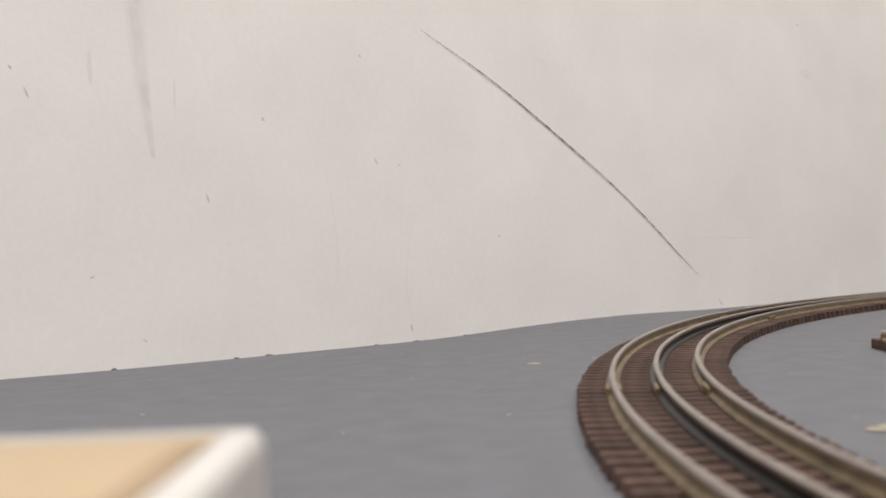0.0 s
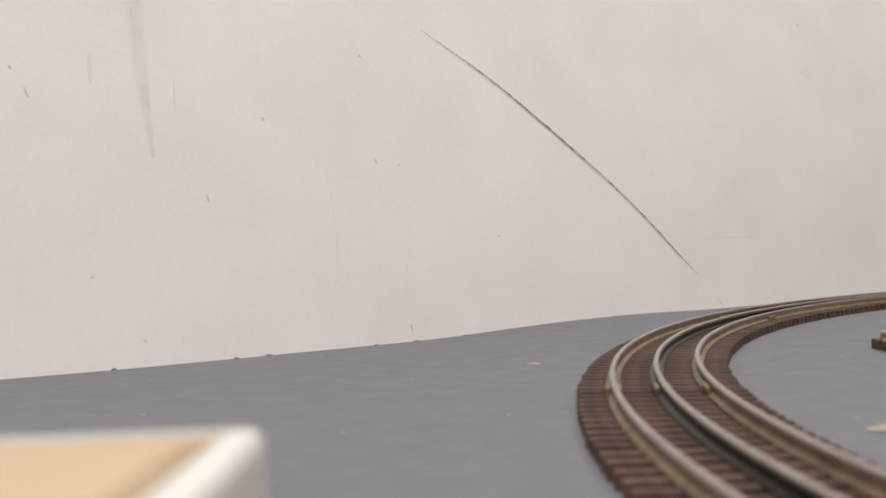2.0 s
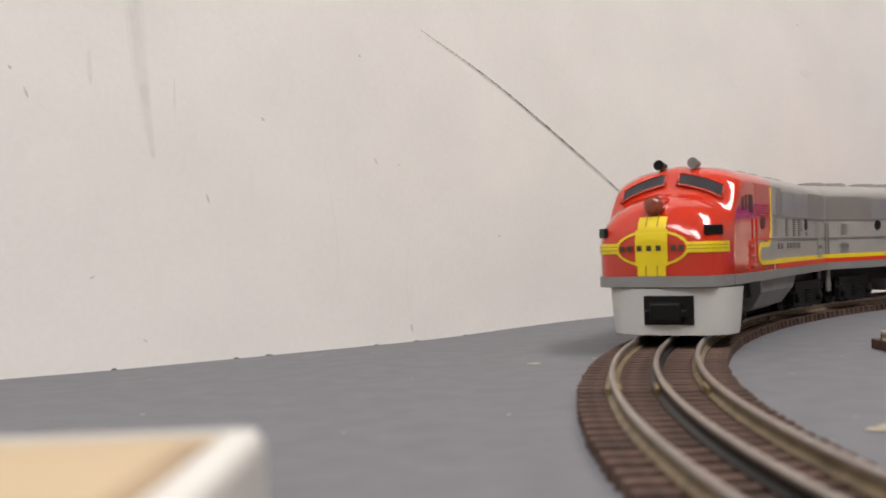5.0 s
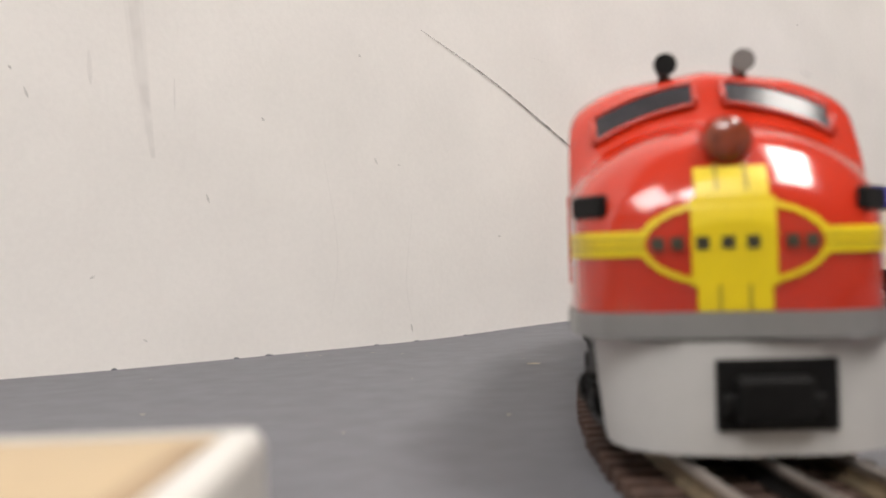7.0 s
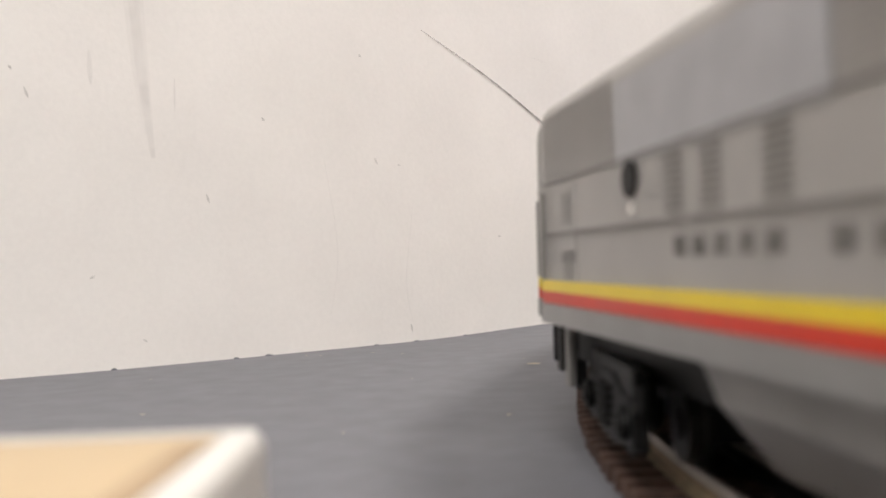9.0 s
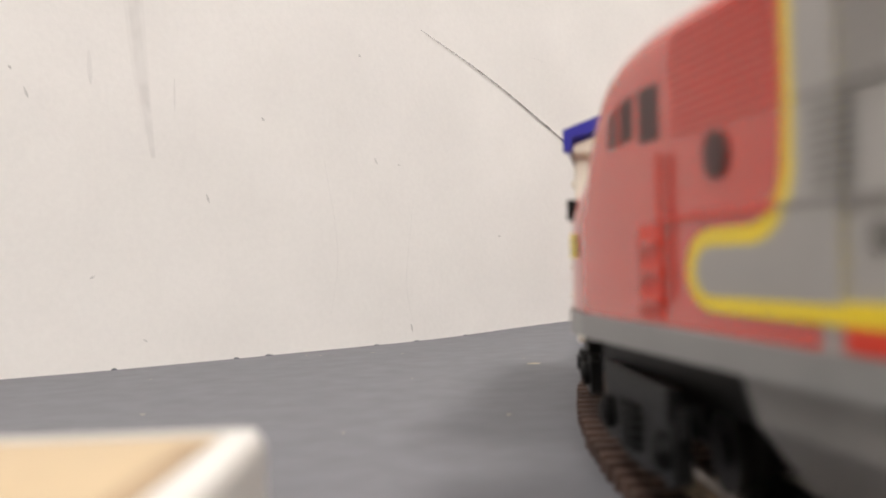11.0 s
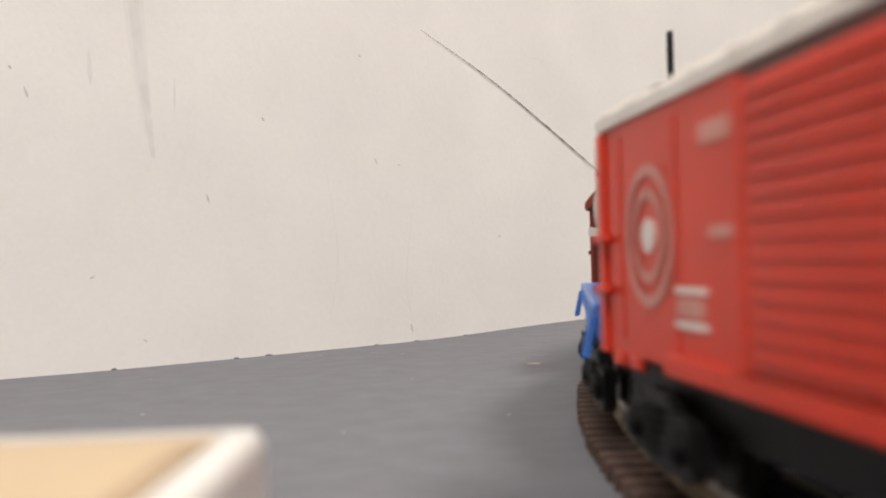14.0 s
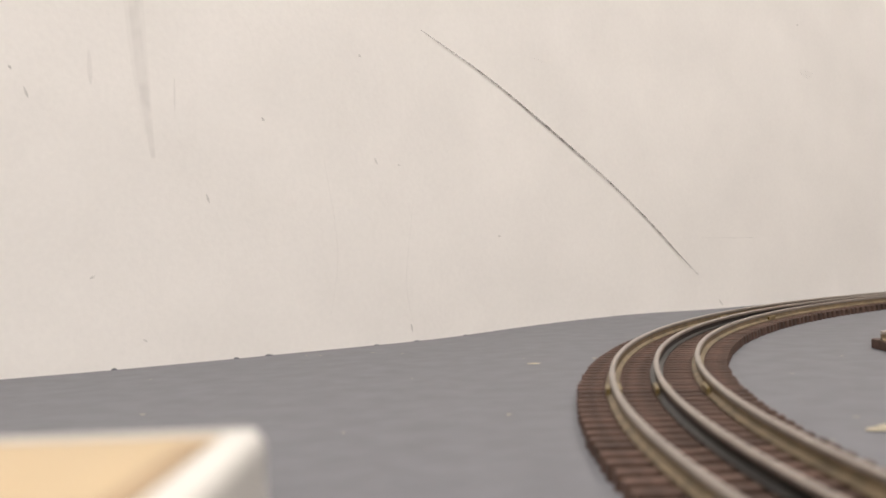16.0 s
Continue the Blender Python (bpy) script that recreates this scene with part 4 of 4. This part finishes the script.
def flat_base(name, label, L, m, deck, tone):
    e = tagged(new(name), label, "toy railway car", "train vehicles")
    F, W = L / 2, 26.0
    part("deck", blk(-F, F, -W, W, deck - 2.6, deck, bevel=0.5), m, e, "flat moulded deck")
    for s in (-1, 1):
        y = lambda a, b: (min(s * (W + a), s * (W + b)), max(s * (W + a), s * (W + b)))
        part("side_beam", prism(bmesh.new(), [(-F + 2, deck - 1), (F - 2, deck - 1), (F - 4, deck - 6), (F - 22, deck - 7), (24, deck - 15.5), (-24, deck - 15.5), (-F + 22, deck - 7), (-F + 4, deck - 6)], *y(-3.2, -0.6)), m, e)
        for k in range(11):
            x = -F + 13 + k * (L - 26) / 10
            part("stake_pocket", blk(x - 1.5, x + 1.5, *y(-0.8, 0.3), deck - 7.0, deck - 1.6, bevel=0.2), m, e)
        for k in range(9):
            x = -31 + k * 7.4
            part("lettering_bar", blk(x, x + 4.2, *y(-0.7, -0.35), deck - 13.5, deck - 8.0), tone, e, "pale lettering reduced to bars")
        for x in (-F + 3.5, F - 3.5):
            st = prism(bmesh.new(), [(x - 2.4, deck - 3), (x + 2.4, deck - 3), (x + 2.0, deck - 13), (x - 2.0, deck - 13)], *y(-1.0, 0.9))
            for v in st.verts:
                if v.co.z < deck - 8:
                    v.co.y += s * 2.2
            part("stirrup", st, m, e, "corner step")
    for way in (-1, 1):
        part("end_beam", blk(*sorted((way * (F - 3), way * F)), -W + 1, W - 1, deck - 9, deck - 2, bevel=0.5), m, e)
        coupler(e, way * (F - 2), way)
        truck(e, way * (F - 32), 1, top=14)
    part("underframe", blk(-F + 8, F - 8, -17, 17, deck - 20, deck - 3), BLACK, e)
    return e


def helicopter_car():
    deck = 29.0
    e = flat_base("toy_flatcar", "deep blue toy flatcar carrying a helicopter launcher", 165.0, BLUE_FLAT, deck, LILAC_PRINT)
    part("post", block(bmesh.new(), 66, 74, -25.5, -20.5, deck - 1, deck + 15.5, 0.8), BLUE_FLAT, e, "blue upright end post")
    part("post_brace", prism(bmesh.new(), [(57, deck - 0.5), (67, deck - 0.5), (67, deck + 6)], -24.5, -22), BLUE_FLAT, e)
    part("launcher_base", blk(-8, 34, -13, 13, deck - 0.2, deck + 8.5, bevel=1), BLACK, e, "black launcher mechanism")
    part("launcher_motor", blk(0, 30, -9, 9, deck + 8, deck + 16, bevel=1.2), BLACK, e)
    part("launcher_arm", blk(-66, 4, -3, 3, deck + 5.0, deck + 7.6, bevel=0.5), BLACK, e)
    for s in (-1, 1):
        part("trestle_leg", rod(bmesh.new(), (-58, s * 20, deck), (-50, s * 12, deck + 20), 1.3, 8), BLACK, e, "black trestle leg")
        part("trestle_leg", rod(bmesh.new(), (-34, s * 18, deck + 1), (-48, s * 12, deck + 20), 1.3, 8), BLACK, e)
        part("trestle_rail", blk(-58, 20, s * 18 - 1.2, s * 18 + 1.2, deck + 3.2, deck + 6.2, bevel=0.4), BLACK, e)
    part("trestle_top", blk(-54, -30, -13, 13, deck + 18.5, deck + 21.5, bevel=0.6), BLACK, e)
    part("trestle_clip", blk(-52, -46, -3.5, 3.5, deck + 21, deck + 28, bevel=0.6), BLACK, e)
    for x, z in ((36, 47), (41, 47.6)):
        bm = bmesh.new()
        bmesh.ops.create_uvsphere(bm, u_segments=12, v_segments=8, radius=1.8, matrix=Matrix.Translation((x, -8, z)))
        part("indicator", bm, BULB, e, "small red indicator", smooth=True)
    part("indicator_bracket", blk(33, 45, -8.6, -7.4, deck, 46, bevel=0.2), BLACK, e)
    part("deck_hole", rod(bmesh.new(), (-50, 14, deck), (-50, 14, deck + 0.3), 5, 20), INK, e)
    part("deck_hole", rod(bmesh.new(), (50, -12, deck), (50, -12, deck + 0.3), 5, 20), INK, e)
    part("tank", rod(bmesh.new(), (-64, -15, 4.5), (-44, -15, 4.5), 3.0, 14), TANK, e, "olive cylinder under the deck")
    part("tank", rod(bmesh.new(), (-28, -13, 9), (16, -13, 9), 5.0, 14), TANK, e)
    return e


def helicopter():
    """Rides on the flatcar, nose forward."""
    h = tagged(new("toy_helicopter"), "tan toy helicopter with smoked bubble canopy and yellow tail rotor", "toy helicopter", "train vehicles")
    bm = bmesh.new()
    bmesh.ops.create_uvsphere(bm, u_segments=32, v_segments=20, radius=1, matrix=Matrix.Translation((13, 0, 59)))
    for v in bm.verts:
        d = v.co - Vector((13, 0, 59))
        d = Vector([math.copysign(abs(c) ** 0.8, c) for c in d])
        v.co = Vector((13, 0, 59)) + Vector((d.x * 17.5, d.y * 14.5, d.z * 12.8))
    part("canopy", bm, BUBBLE, h, "smoked brown bubble canopy", smooth=True)
    bm = loft(bmesh.new(), [[(x, r * math.cos(a), z + r * 0.95 * math.sin(a)) for a in [i * math.pi / 8 for i in range(16)]] for x, r, z in ((10, 12.6, 59), (-2, 12.2, 59), (-16, 8.5, 59.5), (-28, 5.0, 60), (-40, 3.4, 60.3), (-70, 1.8, 60.8))])
    part("fuselage", bm, HELI, h, "tan tapering tail boom", smooth=True)
    part("canopy_frame", blk(17, 30.2, -2.6, 2.6, 47, 71.5, bevel=1.2), GLASS, h)
    part("belly", blk(-8, 26, -9, 9, 45.3, 48.5, bevel=1), HELI, h)
    part("mast", rod(bmesh.new(), (6, 0, 69), (6, 0, 81), 2.0, 12), ROTOR, h)
    part("rotor_hub", block(bmesh.new(), 1, 11, -4, 4, 74.5, 81.5, 1.0), ROTOR, h, "dark rotor hub")
    for a, up in ((183, 0.02), (3, 0.02)):
        bm = bmesh.new()
        rings = []
        for r, w in ((4, 2.4), (12, 4.6), (34, 5.2), (52, 4.8), (57, 2.6)):
            z = 79 + r * up
            rings.append([(r, -w, z - 0.6 + 0.9), (r, w, z - 0.9), (r, w, z - 0.1), (r, -w, z + 1.3)])
        loft(bm, rings)
        bmesh.ops.transform(bm, matrix=Matrix.Translation((6, 0, 0)) @ Matrix.Rotation(radians(a), 4, "Z"), verts=bm.verts)
        part("rotor_blade", bm, ROTOR, h, "dark grey rotor blade")
    for a in (20, 110, 200, 290):
        bm = block(bmesh.new(), -1.6, 1.6, -0.7, 0.7, 0, 9.5, 0.3)
        bmesh.ops.transform(bm, matrix=Matrix.Translation((-70, -3.2, 61)) @ Matrix.Rotation(radians(a), 4, "Y"), verts=bm.verts)
        part("tail_blade", bm, TAIL_YELLOW, h, "yellow tail rotor blade")
    part("tail_fin", prism(bmesh.new(), [(-74, 50), (-66, 52), (-64, 60), (-70, 66), (-74, 62)], -0.9, 0.9), TAIL_YELLOW, h)
    part("tail_hub", rod(bmesh.new(), (-70, -4.2, 61), (-70, 1.5, 61), 1.8, 10), TAIL_YELLOW, h)
    return h


def submarine_car():
    deck = 30.2
    e = flat_base("toy_flatcar", "light blue toy flatcar carrying a submarine", 152.0, BLUE_LIGHT, deck, PALE_BLUE_PRINT)
    for x in (-32, 32):
        part("cradle", prism(bmesh.new(), [(x - 5, deck - 0.3), (x + 5, deck - 0.3), (x + 4, deck + 5), (x - 4, deck + 5)], -13, 13), BLACK, e, "black cradle under the load")
    # Another added pale block in place of the bright gaps underneath
    part("under_box", blk(26, 40, -19, 19, 8, 14, bevel=1.2), PILOT, e, "added pale block for the bright gaps under the car")
    return e


def submarine():
    """Rides on the light blue flatcar, bow forward."""
    h = tagged(new("toy_submarine"), "toy submarine, grey-white above and blue below", "toy submarine", "train vehicles")
    prof = [(76, 1.5), (74, 7), (69, 12), (60, 16.5), (46, 19.5), (25, 20.8), (-6, 20.8), (-19, 19.8), (-30, 17.2), (-38, 13.0), (-43, 8.6), (-46, 3.5)]
    prof = [(x, r * 1.09) for x, r in prof]
    zc = 56.5

    def hull(a0, a1, k, n=18):
        return loft(bmesh.new(), [[(x, r * k * math.cos(radians(a0 + (a1 - a0) * i / n)), zc + r * k * math.sin(radians(a0 + (a1 - a0) * i / n))) for i in range(n + 1)] for x, r in prof], close_ring=True)

    part("upper_hull", hull(-46, 226, 1.0, 30), HULL, h, "grey-white upper hull", smooth=False)
    part("lower_hull", hull(224, 316, 1.004), HULL_BLUE, h, "blue lower hull")
    for ob in h.children:
        auto_smooth(ob, 50)
    casing = [(72, 0.99, 0), (66, 1.04, 1.0), (56, 1.07, 2.4), (40, 1.08, 4.0), (20, 1.08, 5.0), (-8, 1.08, 5.0), (-20, 1.08, 3.6), (-30, 1.06, 2.2), (-38, 1.03, 0.8), (-43, 0.99, 0)]
    skin = sorted(prof)
    rings = []
    for x, k, lift in casing:
        r = curve_on(skin, x) * k
        rings.append([(x, r * 0.92 * math.cos(radians(a)), zc + r * math.sin(radians(a)) + lift * math.sin(radians(a)) ** 2) for a in range(40, 141, 5)])
    auto_smooth(part("deck_casing", loft(bmesh.new(), rings), HULL_TOP, h, "grey raised deck casing"), 40)
    for sd in (-1, 1):
        bm = bmesh.new()
        pts = [Vector((x, sd * curve_on(skin, x) * k * 0.92 * math.cos(radians(38)) + sd * 0.3, zc + curve_on(skin, x) * k * math.sin(radians(38)))) for x, k, _ in casing[1:-1]]
        for a, b in zip(pts, pts[1:]):
            rod(bm, a, b, 0.55, 6)
        part("deck_joint", bm, TANK_GREY, h, "dark joint along the deck")
    bm = loft(bmesh.new(), [[(6 + math.cos(w) * 17 * k, math.sin(w) * 6.2 * k, z) for w in [i * math.pi / 10 for i in range(20)]] for z, k in ((81, 1), (91, 0.97), (92.5, 0.9))])
    auto_smooth(part("sail", bm, HULL_TOP, h, "grey conning tower"), 40)
    part("periscope", rod(bmesh.new(), (21, 0, 84), (21, 0, 106.5), 1.0, 10), BLACK, h, "thin black periscope")
    for sd in (-1, 1):
        bm = bmesh.new()
        loft(bm, [[(-30, sd * 10, 50.5), (-40, sd * 10, 50.5), (-40, sd * 10, 48.5), (-30, sd * 10, 48.5)], [(-54, sd * 23, 51.8), (-62, sd * 23, 51.8), (-62, sd * 23, 48.4), (-54, sd * 23, 48.4)]])
        part("stern_plane", bm, HULL, h, "pale swept stern plane")
        part("deck_plane", blk(-26, -21, min(sd * 10, sd * 21), max(sd * 10, sd * 21), 68.4, 69.8, bevel=0.3), GLASS, h, "dark thin deck plane")
    bm = rod(bmesh.new(), (-49, 0, 54.5), (-82, 0, 54.8), 4.4, 14, 2.6)
    part("tail_boom", bm, HULL, h, "pale tail cone")
    part("tail_plane", blk(-82, -74, -9, 9, 53.4, 55.6, bevel=0.6), HULL, h)
    part("tail_boom_keel", rod(bmesh.new(), (-49, 0, 51.4), (-78, 0, 52.4), 2.8, 12, 2.0), HULL_BLUE, h)
    part("propeller_guard", blk(-86, -80, -5.5, 5.5, 51, 59, bevel=1), HULL, h)
    part("rudder", prism(bmesh.new(), [(-44, 44), (-54, 40), (-68, 35), (-75, 36.5), (-74, 39), (-64, 40), (-54, 46), (-46, 49)], -0.9, 0.9), HULL, h)
    part("mooring_rope", rod(bmesh.new(), (-38, 3, 72), (-56, 4, 66), 0.8, 6), HULL_TOP, h)
    return h


def caboose():
    e = tagged(new("toy_caboose"), "maroon toy caboose with lit windows and roof cupola", "toy railway car", "train vehicles")
    L, W = 116.0, 24.8
    F = L / 2
    inset = 12.0
    body = part("body", blk(-F + 1.5, F - inset, -W, W, 22, 61, bevel=0.5), MAROON, e)
    for s in (-1, 1):
        y = lambda a, b: (min(s * (W + a), s * (W + b)), max(s * (W + a), s * (W + b)))
        # front porch cheeks
        part("porch_side", blk(F - inset, F, *y(-1.6, 0), 22, 60.5, bevel=0.4), MAROON, e)
        part("belt_rail", blk(-F + 1.5, F, *y(-0.3, 0.9), 41.3, 43.0, bevel=0.3), MAROON_DARK, e)
        part("eave_rail", blk(-F, F, *y(-0.3, 1.6), 60, 61.6, bevel=0.3), MAROON_DARK, e)
        for x, m in ((35, DIM_GLOW), (49, DIM_GLOW), (-46, GLASS), (-31, GLASS)):
            w = 4.2 if x > 0 else 2.6
            low = 51.5 if x > 0 else 53.6
            part("window_frame", blk(x - w - 1, x + w + 1, *y(-0.2, 0.6), low - 1, 59.4, bevel=0.3), MAROON, e)
            part("window_pane", blk(x - w, x + w, *y(0.0, 0.8), low, 58.4), MAROON_DARK if m is GLASS else m, e, "dimly lit orange window" if m is DIM_GLOW else "dark window")
        part("lettering_band", blk(-29, 32, *y(-0.2, 0.35), 40.0, 41.3), WHITE_PRINT, e, "pale printed line")
        part("lettering_band", blk(-29, 32, *y(-0.2, 0.3), 36.0, 39.4), DULL_PRINT, e)
        part("lettering_bar", blk(-12, 8, *y(-0.2, 0.35), 27.8, 29.2), WHITE_PRINT, e)
        part("lettering_bar", blk(-9, 5, *y(-0.2, 0.3), 29.8, 33.6), DULL_PRINT, e)
        part("lettering_bar", blk(31, 47, *y(-0.2, 0.3), 29.6, 32.4), DULL_PRINT, e)
        part("porch_step", blk(F - 11, F - 2, *y(-5, 0.4), 12, 21.5, bevel=0.6), BLACK, e)
        part("rear_step", blk(-F - 1, -F + 6, *y(-3, 0.2), 13, 22, bevel=0.6), BLACK, e)
        part("rear_rail", rod(bmesh.new(), (-F - 0.5, s * (W - 1), 22), (-F - 0.5, s * (W - 1), 44), 0.7, 8), MAROON_DARK, e)
    arch = [(-W - 1.4, 60.8), (-W - 1.2, 63.2), (-W * 0.95, 66.2), (-W * 0.85, 68.6), (-W * 0.6, 70.6), (-W * 0.3, 71.9), (0, 72.4)]
    arch += [(-yy, z) for yy, z in arch[-2::-1]]
    inner = [(yy * 0.92, z - 2.2 if 0 < n < len(arch) - 1 else z) for n, (yy, z) in enumerate(arch)]
    auto_smooth(part("roof", loft(bmesh.new(), [[(x, yy, z) for yy, z in arch + inner[::-1]] for x in (-F - 3, F + 2.5)]), MAROON, e, "arched maroon roof"), 40)
    part("rear_arch", loft(bmesh.new(), [[(x, yy * 1.01, z + 0.3) for yy, z in inner] for x in (-F, -F + 2)]), MAROON, e)
    cup = part("cupola", loft(bmesh.new(), [[(x, yy, z) for x, yy in ((x0, -w), (x1, -w), (x1, w), (x0, w))] for z, x0, x1, w in ((63.5, -30, 22, 24.2), (79.8, -23, 16, 20.2))]), MAROON, e, "sloped-side roof cupola")
    part("cupola_roof", loft(bmesh.new(), [[(x, yy, z) for yy, z in ((-21.2, 79.2), (-20.9, 80.4), (-10, 81.8), (0, 82.4), (10, 81.8), (20.9, 80.4), (21.2, 79.2))] for x in (-24, 18)]), MAROON, e)
    for s in (-1, 1):
        for x in (-16, -4, 10):
            bm = prism(bmesh.new(), [(x - 5 - (0.5 if x > 5 else -1), 70.5), (x + 5 + (0.5 if x > 5 else -1), 70.5), (x + 4.6 + (0.5 if x > 5 else -1), 77), (x - 4.6 - (0.5 if x > 5 else -1), 77)], s * 19.4, s * 22.4)
            for v in bm.verts:
                if v.co.z < 73 and abs(v.co.y) > 22:
                    v.co.y += s * 0.9
            # The foremost pane is painted pale in place of a reflection
            part("cupola_window", bm, HULL if x > 5 else MAROON_DARK, cup)
    part("porch_ceiling_lamp", blk(F - inset + 0.4, F - inset + 1.6, -10, -3, 67.6, 69.0), WARM_GLOW, e, "thin orange glowing slot")
    part("smoke_pipe", rod(bmesh.new(), (6, -9, 80), (6, -9, 84), 2.2, 12), MAROON, e)
    part("roof_walk", blk(20, F + 2, -5, 5, 72.2, 73.4, bevel=0.3), MAROON, e)
    # front wall of the porch with its round lamp and door
    # The porch's deep shade is put into this wall as black colour
    part("porch_wall", loft(bmesh.new(), [[(x, yy, z) for yy, z in [(-W + 1, 22)] + [(yy * 1.01, z + 0.3) for yy, z in inner] + [(W - 1, 22)]] for x in (F - inset - 0.5, F - inset + 0.6)]), BLACK, e, "porch end wall, painted black for the porch's shade")
    part("porch_lamp", rod(bmesh.new(), (F - inset + 0.5, -15.6, 53.6), (F - inset + 1.6, -15.6, 53.6), 4.0, 24), WARM_GLOW, e, "round glowing window")
    part("lamp_bar", blk(F - inset + 1.2, F - inset + 2.2, -19.8, -11.4, 53.6, 54.4), MAROON_DARK, e)
    part("porch_lamp", rod(bmesh.new(), (F - inset + 0.5, 1, 53), (F - inset + 1.6, 1, 53), 4.6, 24), DIM_GLOW, e, "round glowing window")
    for y0, y1 in ((-21, -9), (9, 21)):
        part("porch_panel", blk(F - inset + 0.4, F - inset + 1.2, y0, y1, 25, 46, bevel=0.3), MAROON, e, "maroon panel below the round window")
        part("porch_panel", blk(F - inset + 0.4, F - inset + 1.2, y0, y1, 60.5, 63.5, bevel=0.3), MAROON, e)
    for yy in (-22.6, -6, 6, 22.6):
        part("porch_post", rod(bmesh.new(), (F - 1, yy, 22), (F - 1, yy, 64 if abs(yy) > 20 else 69), 0.7, 8), MAROON_DARK, e)
    part("porch_floor", blk(F - inset, F, -W + 1, W - 1, 21, 23), BLACK, e)
    for z in (27, 34, 40.5):
        part("porch_rail", blk(F - 1.6, F - 0.4, -W + 1, W - 1, z, z + 1.0), MAROON_DARK, e, "dark porch rail")
    for yy in (-20, -8, 8, 20):
        part("porch_baluster", blk(F - 1.5, F - 0.5, yy - 0.6, yy + 0.6, 22, 41), MAROON_DARK, e)
    part("brake_wheel", rod(bmesh.new(), (F + 0.5, -2, 37.5), (F + 1.6, -2, 37.5), 2.6, 16), CHROME, e)
    for x in (-F - 0.5,):
        for z in (30, 37, 43.5):
            part("rear_rail_bar", blk(x - 0.6, x + 0.6, -W + 1, W - 1, z, z + 1.0), MAROON_DARK, e)
        part("rear_platform", blk(-F - 2, -F + 2, -W + 1, W - 1, 20.5, 22.5), BLACK, e)
    for way in (-1, 1):
        coupler(e, way * (F - 2), way)
        truck(e, way * 35, 1)
    part("underframe", blk(-F + 4, F - 4, -16, 16, 13, 22), BLACK, e)
    return e


# ---- the train: thing, way of its middle behind the leading nose, truck base, turned about, sideways shift, yaw
TRAIN = [
    (engine(1, "red and silver toy diesel locomotive leading the train"), 0.1276, 0.18, 0, 0.0, 0.0),
    (engine(-1, "red and silver toy diesel locomotive running backwards, coupled second"), 0.3955, 0.18, 180, 0.0, 0.0),
    (reefer(), 0.629, 0.10, 0, 0.0, 0.0),
    (helicopter_car(), 0.8250, 0.10, 0, 0.0, 0.0),
    (boxcar(), 1.019, 0.10, 0, 0.0, 0.0),
    (submarine_car(), 1.1845, 0.094, 0, 0.0, 0.0),
    (caboose(), 1.332, 0.062, 0, 0.0, 0.0),
    (helicopter(), 0.8070, 0.10, 0, 0.0, 0.0),
    (submarine(), 1.1845, 0.094, 0, 0.0, 0.0),
]
LEAN = -0.6


def motions():
    for ob, behind, base, turned, shift, yaw in TRAIN:
        walk(ob, [(k * 0.2, on_track(arc_at(k * 0.2) - behind, base, LEAN) @ pose(0, shift, 0, 0, 0, yaw + turned)) for k in range(81)])


motions()
